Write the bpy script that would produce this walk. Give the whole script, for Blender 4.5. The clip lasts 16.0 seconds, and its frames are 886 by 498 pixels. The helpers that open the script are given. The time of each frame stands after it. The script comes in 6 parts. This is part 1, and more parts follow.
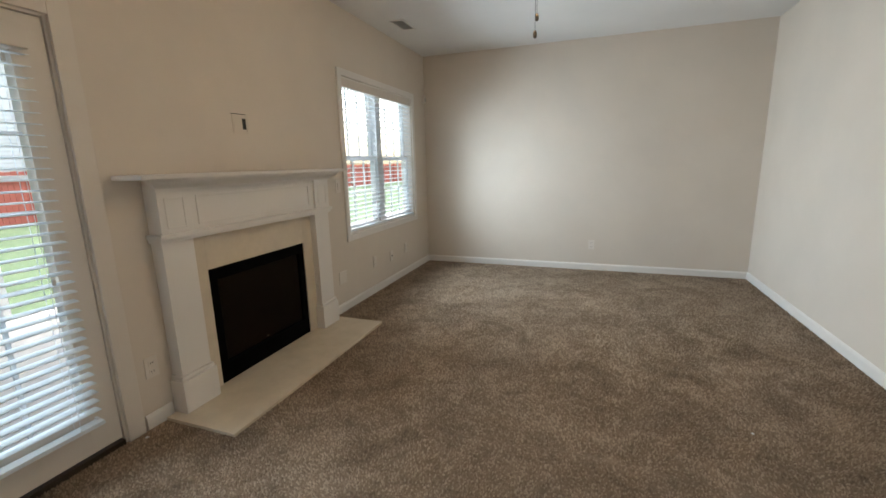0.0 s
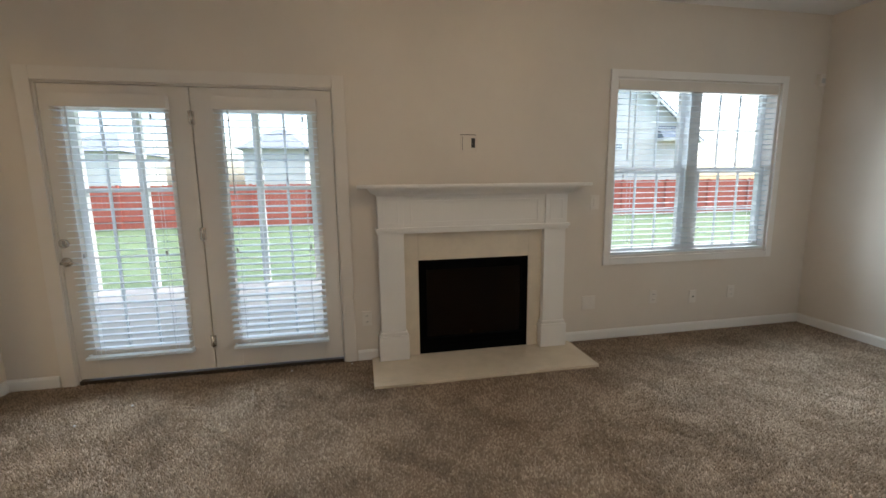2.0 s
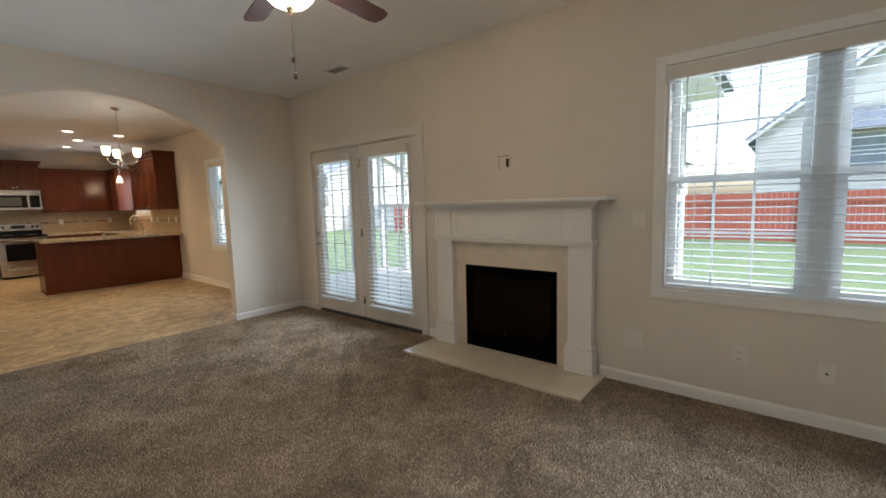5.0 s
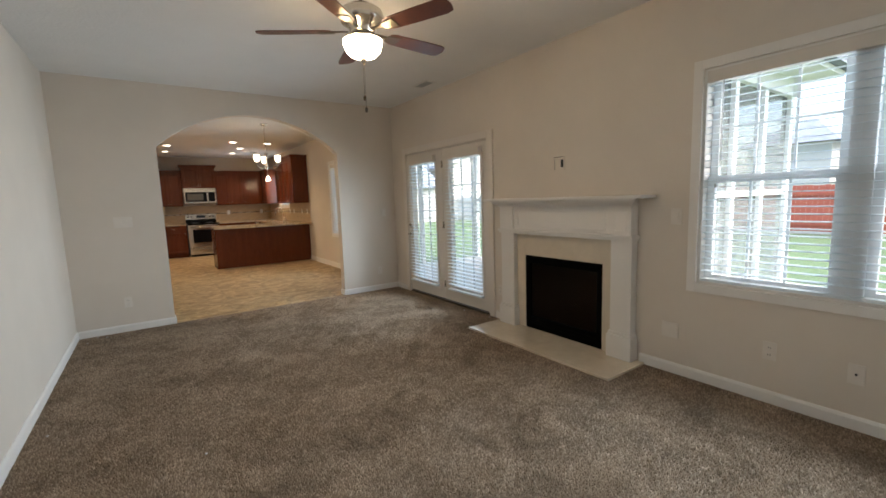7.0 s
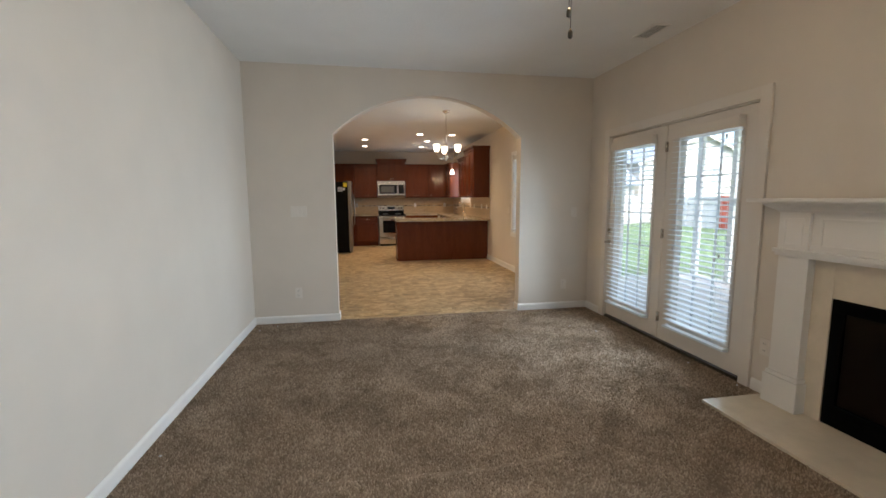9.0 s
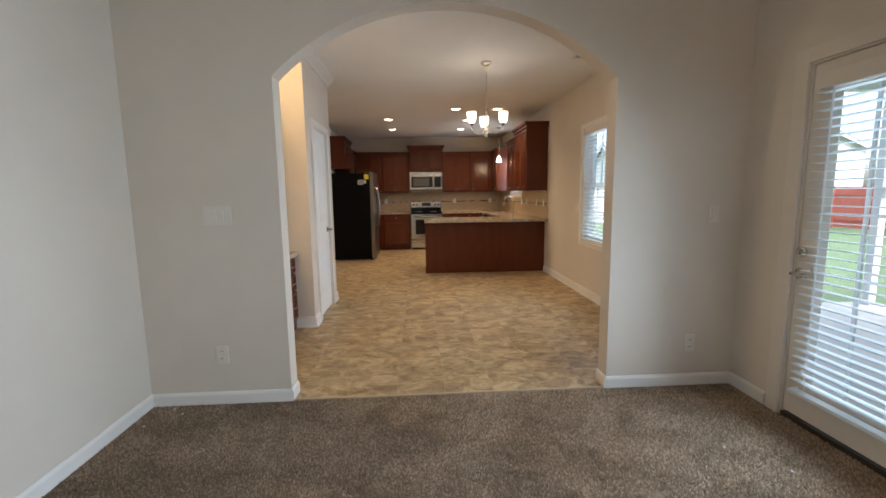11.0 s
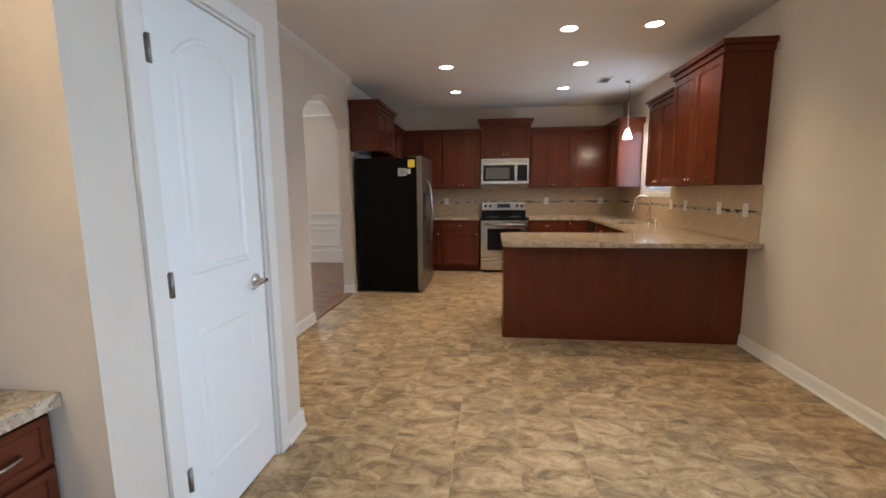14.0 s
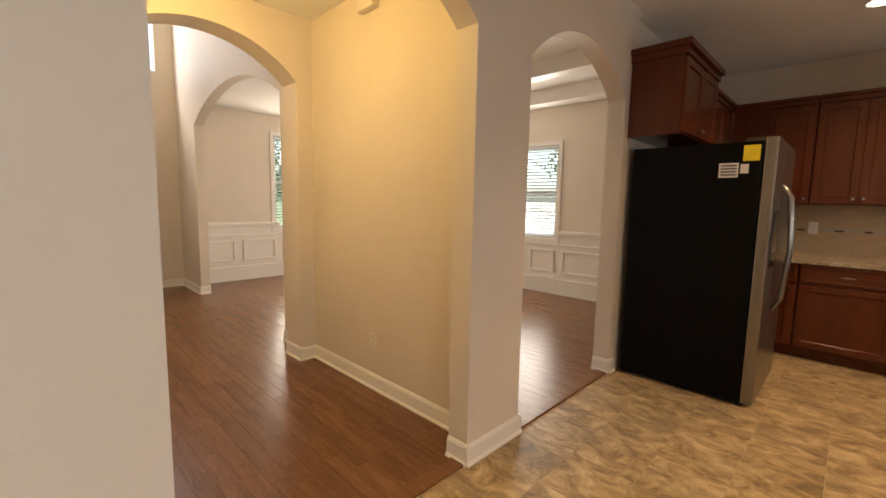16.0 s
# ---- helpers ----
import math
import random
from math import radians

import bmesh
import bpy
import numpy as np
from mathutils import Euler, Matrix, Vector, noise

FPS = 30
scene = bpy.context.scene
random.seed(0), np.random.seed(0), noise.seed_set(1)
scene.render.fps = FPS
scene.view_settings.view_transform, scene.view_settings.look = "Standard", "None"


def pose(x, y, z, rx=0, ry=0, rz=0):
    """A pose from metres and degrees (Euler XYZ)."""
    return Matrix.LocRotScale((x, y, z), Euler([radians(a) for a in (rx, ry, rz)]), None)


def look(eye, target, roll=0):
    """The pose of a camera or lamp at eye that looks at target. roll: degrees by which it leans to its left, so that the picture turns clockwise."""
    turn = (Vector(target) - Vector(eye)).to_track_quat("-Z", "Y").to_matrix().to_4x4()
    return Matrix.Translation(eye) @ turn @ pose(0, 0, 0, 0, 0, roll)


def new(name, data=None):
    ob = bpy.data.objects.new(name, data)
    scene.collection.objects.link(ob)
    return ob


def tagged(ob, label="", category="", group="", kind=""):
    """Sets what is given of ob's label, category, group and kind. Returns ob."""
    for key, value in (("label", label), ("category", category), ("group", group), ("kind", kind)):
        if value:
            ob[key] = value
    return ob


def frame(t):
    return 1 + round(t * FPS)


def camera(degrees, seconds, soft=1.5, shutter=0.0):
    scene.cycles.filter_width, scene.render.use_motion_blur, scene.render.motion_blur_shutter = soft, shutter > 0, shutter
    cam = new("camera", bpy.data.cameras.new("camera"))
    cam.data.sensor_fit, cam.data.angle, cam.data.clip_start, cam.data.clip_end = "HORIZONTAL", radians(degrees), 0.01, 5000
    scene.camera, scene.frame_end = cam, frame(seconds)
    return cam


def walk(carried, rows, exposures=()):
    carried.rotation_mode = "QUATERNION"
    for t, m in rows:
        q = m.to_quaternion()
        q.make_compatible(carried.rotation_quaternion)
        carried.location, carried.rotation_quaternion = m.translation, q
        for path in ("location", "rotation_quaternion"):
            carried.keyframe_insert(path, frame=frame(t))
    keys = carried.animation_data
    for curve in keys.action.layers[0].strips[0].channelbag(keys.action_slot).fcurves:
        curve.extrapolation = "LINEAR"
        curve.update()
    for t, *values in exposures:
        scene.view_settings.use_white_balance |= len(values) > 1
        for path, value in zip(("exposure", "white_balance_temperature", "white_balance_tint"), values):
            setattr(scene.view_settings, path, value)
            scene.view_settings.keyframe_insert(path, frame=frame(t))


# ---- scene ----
cam = camera(93.3, 16.0, 1.6)
PATH = [
    (0, (2.192, 0.965, 1.366), (1.528, 2.808, 0.964), -1.3),
    (0.5, (2.504, 1.118, 1.327), (1.277, 2.645, 0.923), -1.7),
    (1, (2.757, 1.409, 1.334), (1.132, 2.522, 0.983), -0.2),
    (1.5, (2.996, 1.859, 1.336), (1.151, 2.566, 1.026), -0.1),
    (2, (3.147, 2.373, 1.346), (1.208, 2.751, 1.037), -0.7),
    (2.5, (3.147, 2.782, 1.395), (1.178, 2.939, 1.078), -0.5),
    (3, (3.16, 3.295, 1.406), (1.188, 3.212, 1.087), -0.5),
    (3.5, (3.06, 3.803, 1.407), (1.113, 3.457, 1.105), -0.3),
    (4, (3.017, 4.269, 1.352), (1.162, 3.551, 1.145), 0.1),
    (4.5, (3.039, 4.658, 1.295), (1.324, 3.648, 1.095), -0.3),
    (4.7, (3.057, 4.825, 1.303), (1.419, 3.696, 1.099), -0.9),
    (7, (3.129, 5.782, 1.367), (1.997, 4.151, 1.126), -1.9),
    (7.5, (3.065, 5.728, 1.365), (2.085, 4.001, 1.13), -1.7),
    (8, (3.01, 5.451, 1.367), (2.227, 3.624, 1.14), -1.3),
    (8.5, (2.831, 5.116, 1.343), (2.271, 3.209, 1.124), -0.8),
    (9, (2.66, 4.712, 1.352), (2.307, 2.758, 1.112), -0.3),
    (9.5, (2.501, 4.203, 1.341), (2.211, 2.238, 1.109), -0.1),
    (10, (2.379, 3.711, 1.332), (2.158, 1.74, 1.074), -0.2),
    (12.3, (1.984, 1.255, 1.375), (2.004, -0.728, 1.111), -0.9),
    (12.5, (1.985, 1.049, 1.383), (2.033, -0.93, 1.099), -0.8),
    (13, (2.021, 0.504, 1.38), (2.094, -1.474, 1.091), -0.8),
    (13.5, (2.062, -0.031, 1.376), (2.21, -2.003, 1.081), -0.8),
    (14, (2.132, -0.58, 1.342), (2.367, -2.548, 1.067), -0.5),
    (14.5, (2.179, -1.125, 1.347), (2.596, -3.065, 1.095), -0.3),
    (15, (2.29, -1.646, 1.353), (2.965, -3.512, 1.103), 0.4),
    (15.5, (2.43, -2.157, 1.354), (3.457, -3.856, 1.117), 1.0),
    (16, (2.657, -2.608, 1.343), (4.051, -4.025, 1.119), 1.1),
]
walk(cam, [(t, look(eye, target, roll)) for t, eye, target, roll in PATH],
     [(0.0, 2.3, 6300, 10), (2.0, 2.22, 6050, 10), (4.5, 2.12, 6150, 10), (7.0, 2.2, 6150, 10), (8.0, 2.35, 6050, 10), (10.0, 2.2, 6000, 10), (12.3, 2.28, 5650, 10), (13.0, 2.33, 5500, 9), (14.0, 2.4, 5250, 8), (15.0, 2.5, 7100, 13), (16.0, 2.3, 7000, 13)])

# ---- world, sun, lights ----
world = bpy.data.worlds.new("sky")
scene.world = world
world.use_nodes = True
wn = world.node_tree.nodes
sky = wn.new("ShaderNodeTexSky")
sky.sky_type, sky.sun_disc = "NISHITA", False
sky.sun_elevation, sky.sun_rotation = radians(52), radians(326)
sky.air_density, sky.dust_density, sky.ozone_density = 1.0, 4.0, 0.6
world.node_tree.links.new(sky.outputs[0], wn["Background"].inputs[0])
wn["Background"].inputs[1].default_value = 0.15
sun = new("sun", bpy.data.lights.new("sun", "SUN"))
sun.data.energy, sun.data.angle, sun.data.color = 1.0, radians(25), (1.0, 0.96, 0.9)
sun.matrix_world = look((0, 0, 30), (-13, -19.5, 0))


def lamp(name, at, watts, colour, size=0.05, cone=0):
    d = bpy.data.lights.new(name, "SPOT" if cone else "POINT")
    d.energy, d.color, d.shadow_soft_size = watts, colour, size
    if cone:
        d.spot_size, d.spot_blend = radians(cone), 0.7
    o = new(name, d)
    o.location = at
    return o


def daylight(y, z, wide, tall, watts, x=-0.066, turn=(0, -90, 0), colour=(0.76, 0.90, 1.0), spread=180):
    """Skylight entering by one opening, in place of sampling the whole sky through it."""
    d = bpy.data.lights.new("window_daylight", "AREA")
    d.shape, d.size, d.size_y, d.energy, d.color = "RECTANGLE", tall, wide, watts, colour
    d.spread = radians(spread)
    o = new("window_daylight", d)
    o.matrix_world = pose(x, y, z, *turn)


for y, z, wide, tall, watts, x in ((5.19, 1.43, 1.45, 1.34, 8.6, 0.012), (-1.92, 1.40, 1.45, 1.34, 3.3, 0.012), (0.84, 1.04, 0.56, 1.58, 3.0, 0.066), (1.77, 1.04, 0.56, 1.58, 3.0, 0.066)):
    for half in (-1, 1):  # the sky stands high, so its light slants down into the room
        daylight(y, z + half * tall / 4, wide, tall * 0.48, watts / 2, x + 0.12, (0, -77, 0), spread=135)
daylight(-6.45, 1.75, 0.84, 0.84, 2.0, 0.012)
for y, z, wide, tall, watts, x in ((5.19, 1.43, 1.45, 1.34, 2.4, -0.066), (-1.92, 1.40, 1.45, 1.34, 2.6, -0.066), (-6.45, 1.75, 0.84, 0.84, 0.8, -0.066), (0.84, 1.04, 0.56, 1.58, 1.2, -0.010), (1.77, 1.04, 0.56, 1.58, 1.2, -0.010)):
    daylight(y, z, wide, tall, watts, x)
daylight(-6.23, 1.62, 0.9, 1.4, 11, 9.79, (0, 90, 0), (1.0, 0.90, 0.74))
daylight(-8.19, 1.51, 1.25, 0.84, 7.5, 6.30, (90, 0, 0), (1.0, 0.94, 0.84))
# daylight for the added, unseen dining window
daylight(-8.19, 1.51, 1.25, 0.84, 7.5, 7.58, (90, 0, 0), (1.0, 0.94, 0.84))
# foyer daylight, let in by a high opening added for it
daylight(-3.45, 4.0, 1.2, 1.6, 6, 9.97, (0, 90, 0))

WARM, HALL = (1.0, 0.67, 0.36), (1.0, 0.70, 0.34)

# ---- materials ----
def nodes_of(name, rough=0.5, metal=0.0, spec=0.5):
    m = bpy.data.materials.new(name)
    m.use_nodes = True
    b = m.node_tree.nodes["Principled BSDF"]
    b.inputs["Roughness"].default_value, b.inputs["Metallic"].default_value = rough, metal
    b.inputs["Specular IOR Level"].default_value = spec
    return m, m.node_tree, b


def ramp(nt, src, stops):
    r = nt.nodes.new("ShaderNodeValToRGB")
    e = r.color_ramp.elements
    while len(e) < len(stops):
        e.new(0.5)
    for k, (p, c) in zip(e, stops):
        k.position, k.color = p, (*c, 1)
    nt.links.new(src, r.inputs[0])
    return r.outputs[0]


def coords(nt, scale=(1, 1, 1), turn=(0, 0, 0), kind="Object"):
    tc, mp = nt.nodes.new("ShaderNodeTexCoord"), nt.nodes.new("ShaderNodeMapping")
    mp.inputs["Scale"].default_value, mp.inputs["Rotation"].default_value = scale, [radians(a) for a in turn]
    nt.links.new(tc.outputs[kind], mp.inputs[0])
    return mp.outputs[0]


def grain(nt, vec, scale, detail=4, rough=0.6, distort=0.0):
    n = nt.nodes.new("ShaderNodeTexNoise")
    for k, v in (("Scale", scale), ("Detail", detail), ("Roughness", rough), ("Distortion", distort)):
        n.inputs[k].default_value = v
    nt.links.new(vec, n.inputs["Vector"])
    return n.outputs[0]


def mixed(nt, fac, a, b, mode="MIX"):
    x = nt.nodes.new("ShaderNodeMix")
    x.data_type, x.blend_type = "RGBA", mode
    for sock, v in ((x.inputs[0], fac), (x.inputs[6], a), (x.inputs[7], b)):
        if isinstance(v, (int, float)):
            sock.default_value = v
        elif isinstance(v, tuple):
            sock.default_value = (*v, 1)
        else:
            nt.links.new(v, sock)
    return x.outputs[2]


def bump(nt, bsdf, height, dist, strength=1.0):
    b = nt.nodes.new("ShaderNodeBump")
    b.inputs["Distance"].default_value, b.inputs["Strength"].default_value = dist, strength
    nt.links.new(height, b.inputs["Height"])
    nt.links.new(b.outputs[0], bsdf.inputs["Normal"])


def painted(name, colour, rough=0.6, wear=0.06, pebble=90, depth=0.0006):
    """Rolled paint: faint large smudges and an orange-peel relief."""
    m, nt, b = nodes_of(name, rough, spec=0.35)
    v = coords(nt)
    dark = tuple(c * (1 - wear) for c in colour)
    nt.links.new(ramp(nt, grain(nt, v, 1.3, 5), [(0.35, dark), (0.65, colour)]), b.inputs["Base Color"])
    bump(nt, b, grain(nt, v, pebble, 3), depth)
    return m


def plain(name, colour, rough=0.4, metal=0.0, var=0.12, scale=14, spec=0.5):
    m, nt, b = nodes_of(name, rough, metal, spec)
    v = coords(nt)
    low = tuple(c * (1 - var) for c in colour)
    nt.links.new(ramp(nt, grain(nt, v, scale, 5), [(0.3, low), (0.7, colour)]), b.inputs["Base Color"])
    bump(nt, b, grain(nt, v, scale * 12, 2), 0.0003)
    return m


def brushed(name, colour, rough, along):
    m, nt, b = nodes_of(name, rough, 1.0)
    v = coords(nt, along)
    g = grain(nt, v, 6, 3)
    nt.links.new(ramp(nt, g, [(0.3, tuple(c * 0.8 for c in colour)), (0.7, colour)]), b.inputs["Base Color"])
    bump(nt, b, g, 0.0004)
    return m


def wood(name, light, dark, rough, along, random_by=None, pores=0.0005):
    """Stained wood with grain drawn out along one axis."""
    m, nt, b = nodes_of(name, rough, spec=0.32)
    v = coords(nt, along)
    if random_by:
        info, add = nt.nodes.new("ShaderNodeObjectInfo"), nt.nodes.new("ShaderNodeVectorMath")
        add.operation = "MULTIPLY_ADD"
        add.inputs[1].default_value = (37, 53, 29)
        nt.links.new(info.outputs["Random"], add.inputs[0])
        nt.links.new(v, add.inputs[2])
        v = add.outputs[0]
    big, fine = grain(nt, v, 2.2, 6, 0.65, 0.8), grain(nt, v, 16, 4)
    col = ramp(nt, big, [(0.25, dark), (0.75, light)])
    col = mixed(nt, 0.35, col, ramp(nt, fine, [(0.3, dark), (0.7, light)]))
    if random_by:
        shade = ramp(nt, info.outputs["Random"], [(0.0, (0.86, 0.86, 0.86)), (1.0, (1.08, 1.07, 1.06))])
        col = mixed(nt, 1.0, col, shade, "MULTIPLY")
    nt.links.new(col, b.inputs["Base Color"])
    bump(nt, b, fine, pores)
    return m


def glowing(name, colour, strength):
    m, nt, b = nodes_of(name, 0.4)
    b.inputs["Base Color"].default_value = (0.9, 0.86, 0.78, 1)
    b.inputs["Emission Color"].default_value, b.inputs["Emission Strength"].default_value = (*colour, 1), strength
    return m


def make_carpet():
    m, nt, b = nodes_of("cut_pile_carpet", 0.95, spec=0.08)
    v, geo = coords(nt), nt.nodes.new("ShaderNodeNewGeometry")
    patch, tuft = grain(nt, v, 3.2, 6, 0.7, 0.8), grain(nt, v, 62, 4, 0.75)
    mixin = mixed(nt, 0.5, geo.outputs["Random Per Island"], tuft)
    col = ramp(nt, mixin, [(0.12, (0.16, 0.118, 0.082)), (0.5, (0.33, 0.250, 0.180)), (0.85, (0.54, 0.43, 0.326))])
    col = mixed(nt, 1.0, col, ramp(nt, patch, [(0.35, (0.70, 0.68, 0.66)), (0.65, (1.17, 1.16, 1.15))]), "MULTIPLY")
    nt.links.new(col, b.inputs["Base Color"])
    return m


def make_granite():
    m, nt, b = nodes_of("granite", 0.13)
    v = coords(nt)
    big, spot, fine = grain(nt, v, 15, 6, 0.7, 1.0), grain(nt, v, 60, 3, 0.7), grain(nt, v, 130, 2)
    col = ramp(nt, big, [(0.3, (0.20, 0.15, 0.10)), (0.48, (0.38, 0.30, 0.205)), (0.62, (0.52, 0.44, 0.33)), (0.75, (0.34, 0.30, 0.26))])
    col = mixed(nt, ramp(nt, spot, [(0.36, (0.75, 0.75, 0.75)), (0.44, (0, 0, 0))]), col, (0.12, 0.085, 0.06))
    col = mixed(nt, ramp(nt, fine, [(0.62, (0, 0, 0)), (0.72, (0.6, 0.6, 0.6))]), col, (0.60, 0.53, 0.43))
    nt.links.new(col, b.inputs["Base Color"])
    return m


def make_tile():
    """Stone-print vinyl tile: swirled tan, cream and grey, turned by each tile's random."""
    m, nt, b = nodes_of("stone_print_tile", 0.42, spec=0.3)
    info, geo, rnd = nt.nodes.new("ShaderNodeObjectInfo"), nt.nodes.new("ShaderNodeNewGeometry"), nt.nodes.new("ShaderNodeMath")
    nt.links.new(info.outputs["Random"], rnd.inputs[0])
    nt.links.new(geo.outputs["Random Per Island"], rnd.inputs[1])
    add = nt.nodes.new("ShaderNodeVectorMath")
    add.operation = "MULTIPLY_ADD"
    add.inputs[1].default_value = (31, 47, 19)
    nt.links.new(rnd.outputs[0], add.inputs[0])
    nt.links.new(coords(nt, (1.0, 1.7, 1.0)), add.inputs[2])
    spin, angle = nt.nodes.new("ShaderNodeVectorRotate"), nt.nodes.new("ShaderNodeMath")
    spin.rotation_type, angle.operation, angle.inputs[1].default_value = "Z_AXIS", "MULTIPLY", 43.0
    nt.links.new(rnd.outputs[0], angle.inputs[0])
    nt.links.new(add.outputs[0], spin.inputs["Vector"])
    nt.links.new(angle.outputs[0], spin.inputs["Angle"])
    v = spin.outputs[0]
    swirl, cloud, fine = grain(nt, v, 5.4, 9, 0.72, 0.9), grain(nt, v, 3.0, 3), grain(nt, v, 60, 3)
    col = ramp(nt, swirl, [(0.33, (0.115, 0.075, 0.037)), (0.44, (0.265, 0.180, 0.087)), (0.525, (0.425, 0.303, 0.157)), (0.64, (0.60, 0.46, 0.275))])
    col = mixed(nt, ramp(nt, cloud, [(0.50, (0, 0, 0)), (0.66, (0.42, 0.42, 0.42))]), col, (0.22, 0.170, 0.112))
    col = mixed(nt, 0.12, col, ramp(nt, fine, [(0.3, (0.12, 0.09, 0.06)), (0.7, (0.6, 0.5, 0.38))]))
    nt.links.new(col, b.inputs["Base Color"])
    bump(nt, b, swirl, 0.0012)
    return m


def make_glass():
    m, nt, b = nodes_of("window_glass", 0.0)
    b.inputs["Transmission Weight"].default_value, b.inputs["IOR"].default_value = 1.0, 1.05
    b.inputs["Base Color"].default_value = (0.97, 1.0, 0.99, 1)
    return m


def make_grass():
    m, nt, b = nodes_of("lawn", 0.9, spec=0.2)
    v = coords(nt)
    col = ramp(nt, grain(nt, v, 0.6, 6, 0.7), [(0.3, (0.095, 0.145, 0.065)), (0.7, (0.15, 0.205, 0.10))])
    col = mixed(nt, 0.4, col, ramp(nt, grain(nt, v, 25, 4), [(0.3, (0.07, 0.11, 0.05)), (0.7, (0.20, 0.25, 0.145))]))
    nt.links.new(col, b.inputs["Base Color"])
    bump(nt, b, grain(nt, v, 40, 3), 0.03)
    return m


def make_siding():
    m, nt, b = nodes_of("lap_siding", 0.6)
    v = coords(nt)
    col = ramp(nt, grain(nt, v, 0.8, 4), [(0.3, (0.60, 0.575, 0.53)), (0.7, (0.66, 0.635, 0.59))])
    nt.links.new(col, b.inputs["Base Color"])
    return m


def make_screen():
    """Woven insect mesh, seen as a half-open grey veil."""
    m, nt, b = nodes_of("insect_screen", 0.8)
    b.inputs["Base Color"].default_value = (0.20, 0.22, 0.22, 1)
    b.inputs["Alpha"].default_value = 0.5
    return m


def make_slat():
    """Thin white vinyl that lets some daylight through; its bluish tint paints the skylight in."""
    m = painted("sky_tinted_slat", (0.77, 0.82, 0.85), 0.42, 0.03, 30, 0.0002)
    nt = m.node_tree
    thin, mix = nt.nodes.new("ShaderNodeBsdfTranslucent"), nt.nodes.new("ShaderNodeMixShader")
    thin.inputs[0].default_value, mix.inputs[0].default_value = (0.80, 0.86, 0.90, 1), 0.2
    nt.links.new(nt.nodes["Principled BSDF"].outputs[0], mix.inputs[1])
    nt.links.new(thin.outputs[0], mix.inputs[2])
    nt.links.new(mix.outputs[0], nt.nodes["Material Output"].inputs[0])
    return m


SCREEN = make_screen()
WALL = painted("greige_wall_paint", (0.66, 0.585, 0.50))
CEIL = painted("ceiling_paint", (0.80, 0.78, 0.75), 0.85, 0.05, 45, 0.0025)
TRIM = painted("white_trim_paint", (0.75, 0.715, 0.67), 0.35, 0.04, 60, 0.0003)
DOORPAINT = painted("white_door_paint", (0.80, 0.79, 0.77), 0.38, 0.03, 120, 0.0003)
# white paint darkened to hold the backlit shade on doors and head rails
BACKLITPAINT = painted("backlit_white_paint", (0.675, 0.615, 0.545), 0.4, 0.04, 120, 0.0003)
SLAT = make_slat()
VINYL = painted("white_vinyl", (0.78, 0.80, 0.81), 0.4, 0.04, 40, 0.0002)
WHITEPLATE = plain("bright_white_plastic", (0.80, 0.79, 0.77), 0.35, var=0.04)
PLASTIC = plain("white_plastic", (0.69, 0.63, 0.56), 0.4, var=0.05)
MARBLE = plain("cream_marble", (0.70, 0.60, 0.46), 0.16, var=0.16, scale=5)
BLACK = plain("black_firebox_metal", (0.0016, 0.0016, 0.0015), 0.85, var=0.3, spec=0.05)
LOG = plain("ceramic_log", (0.22, 0.15, 0.10), 0.9, var=0.5)
CARPET, GRANITE, TILE, GLASS, GRASS, SIDING = make_carpet(), make_granite(), make_tile(), make_glass(), make_grass(), make_siding()
CHERRY = wood("cherry_stained_wood", (0.122, 0.0295, 0.0112), (0.070, 0.0165, 0.0066), 0.23, (5, 5, 0.7))
CHERRY_SIDE = wood("cherry_stained_rail", (0.122, 0.0295, 0.0112), (0.070, 0.0165, 0.0066), 0.23, (0.7, 0.7, 5))
BLADEWOOD = wood("walnut_blade", (0.12, 0.036, 0.018), (0.055, 0.016, 0.008), 0.35, (1, 1, 1))
PLANK = wood("dark_floorboard", (0.26, 0.120, 0.053), (0.085, 0.036, 0.016), 0.27, (1.1, 9, 1), True)
PLANKBED = plain("floorboard_gap", (0.055, 0.026, 0.013), 0.7)
GROUT = plain("floor_joint", (0.46, 0.36, 0.24), 0.6)
STEEL = brushed("stainless_steel", (0.62, 0.60, 0.57), 0.2, (1, 1, 14))
STEELV = brushed("stainless_front", (0.33, 0.31, 0.29), 0.3, (14, 14, 1))
NICKEL = plain("satin_nickel", (0.62, 0.58, 0.52), 0.25, 1.0)
BRONZE = plain("dark_bronze", (0.10, 0.08, 0.06), 0.4, 0.8)
FRIDGEBLACK = plain("black_appliance_side", (0.0022, 0.0021, 0.002), 0.5, var=0.15, spec=0.12)
OVENGLASS = plain("black_glass", (0.008, 0.008, 0.009), 0.08, var=0.1, spec=0.25)
SPLASH = plain("beige_wall_tile", (0.54, 0.40, 0.245), 0.32, var=0.2, scale=9)
SPLASHJOINT = plain("tile_joint", (0.42, 0.33, 0.22), 0.7)
MOSAIC_D = plain("dark_mosaic_glass", (0.12, 0.07, 0.04), 0.15, var=0.4)
MOSAIC_L = plain("light_mosaic_glass", (0.50, 0.46, 0.38), 0.15, var=0.2)
HOUSEPANE = plain("neighbour_window_glass", (0.30, 0.34, 0.36), 0.1, var=0.25, scale=2)
YELLOW = plain("yellow_sticker", (0.78, 0.62, 0.03), 0.5, var=0.05)
PAPER = plain("white_sticker", (0.72, 0.72, 0.72), 0.5, var=0.05)
INK = plain("grey_print", (0.15, 0.15, 0.16), 0.6)
RUBBER = plain("dark_slot", (0.02, 0.02, 0.02), 0.7)
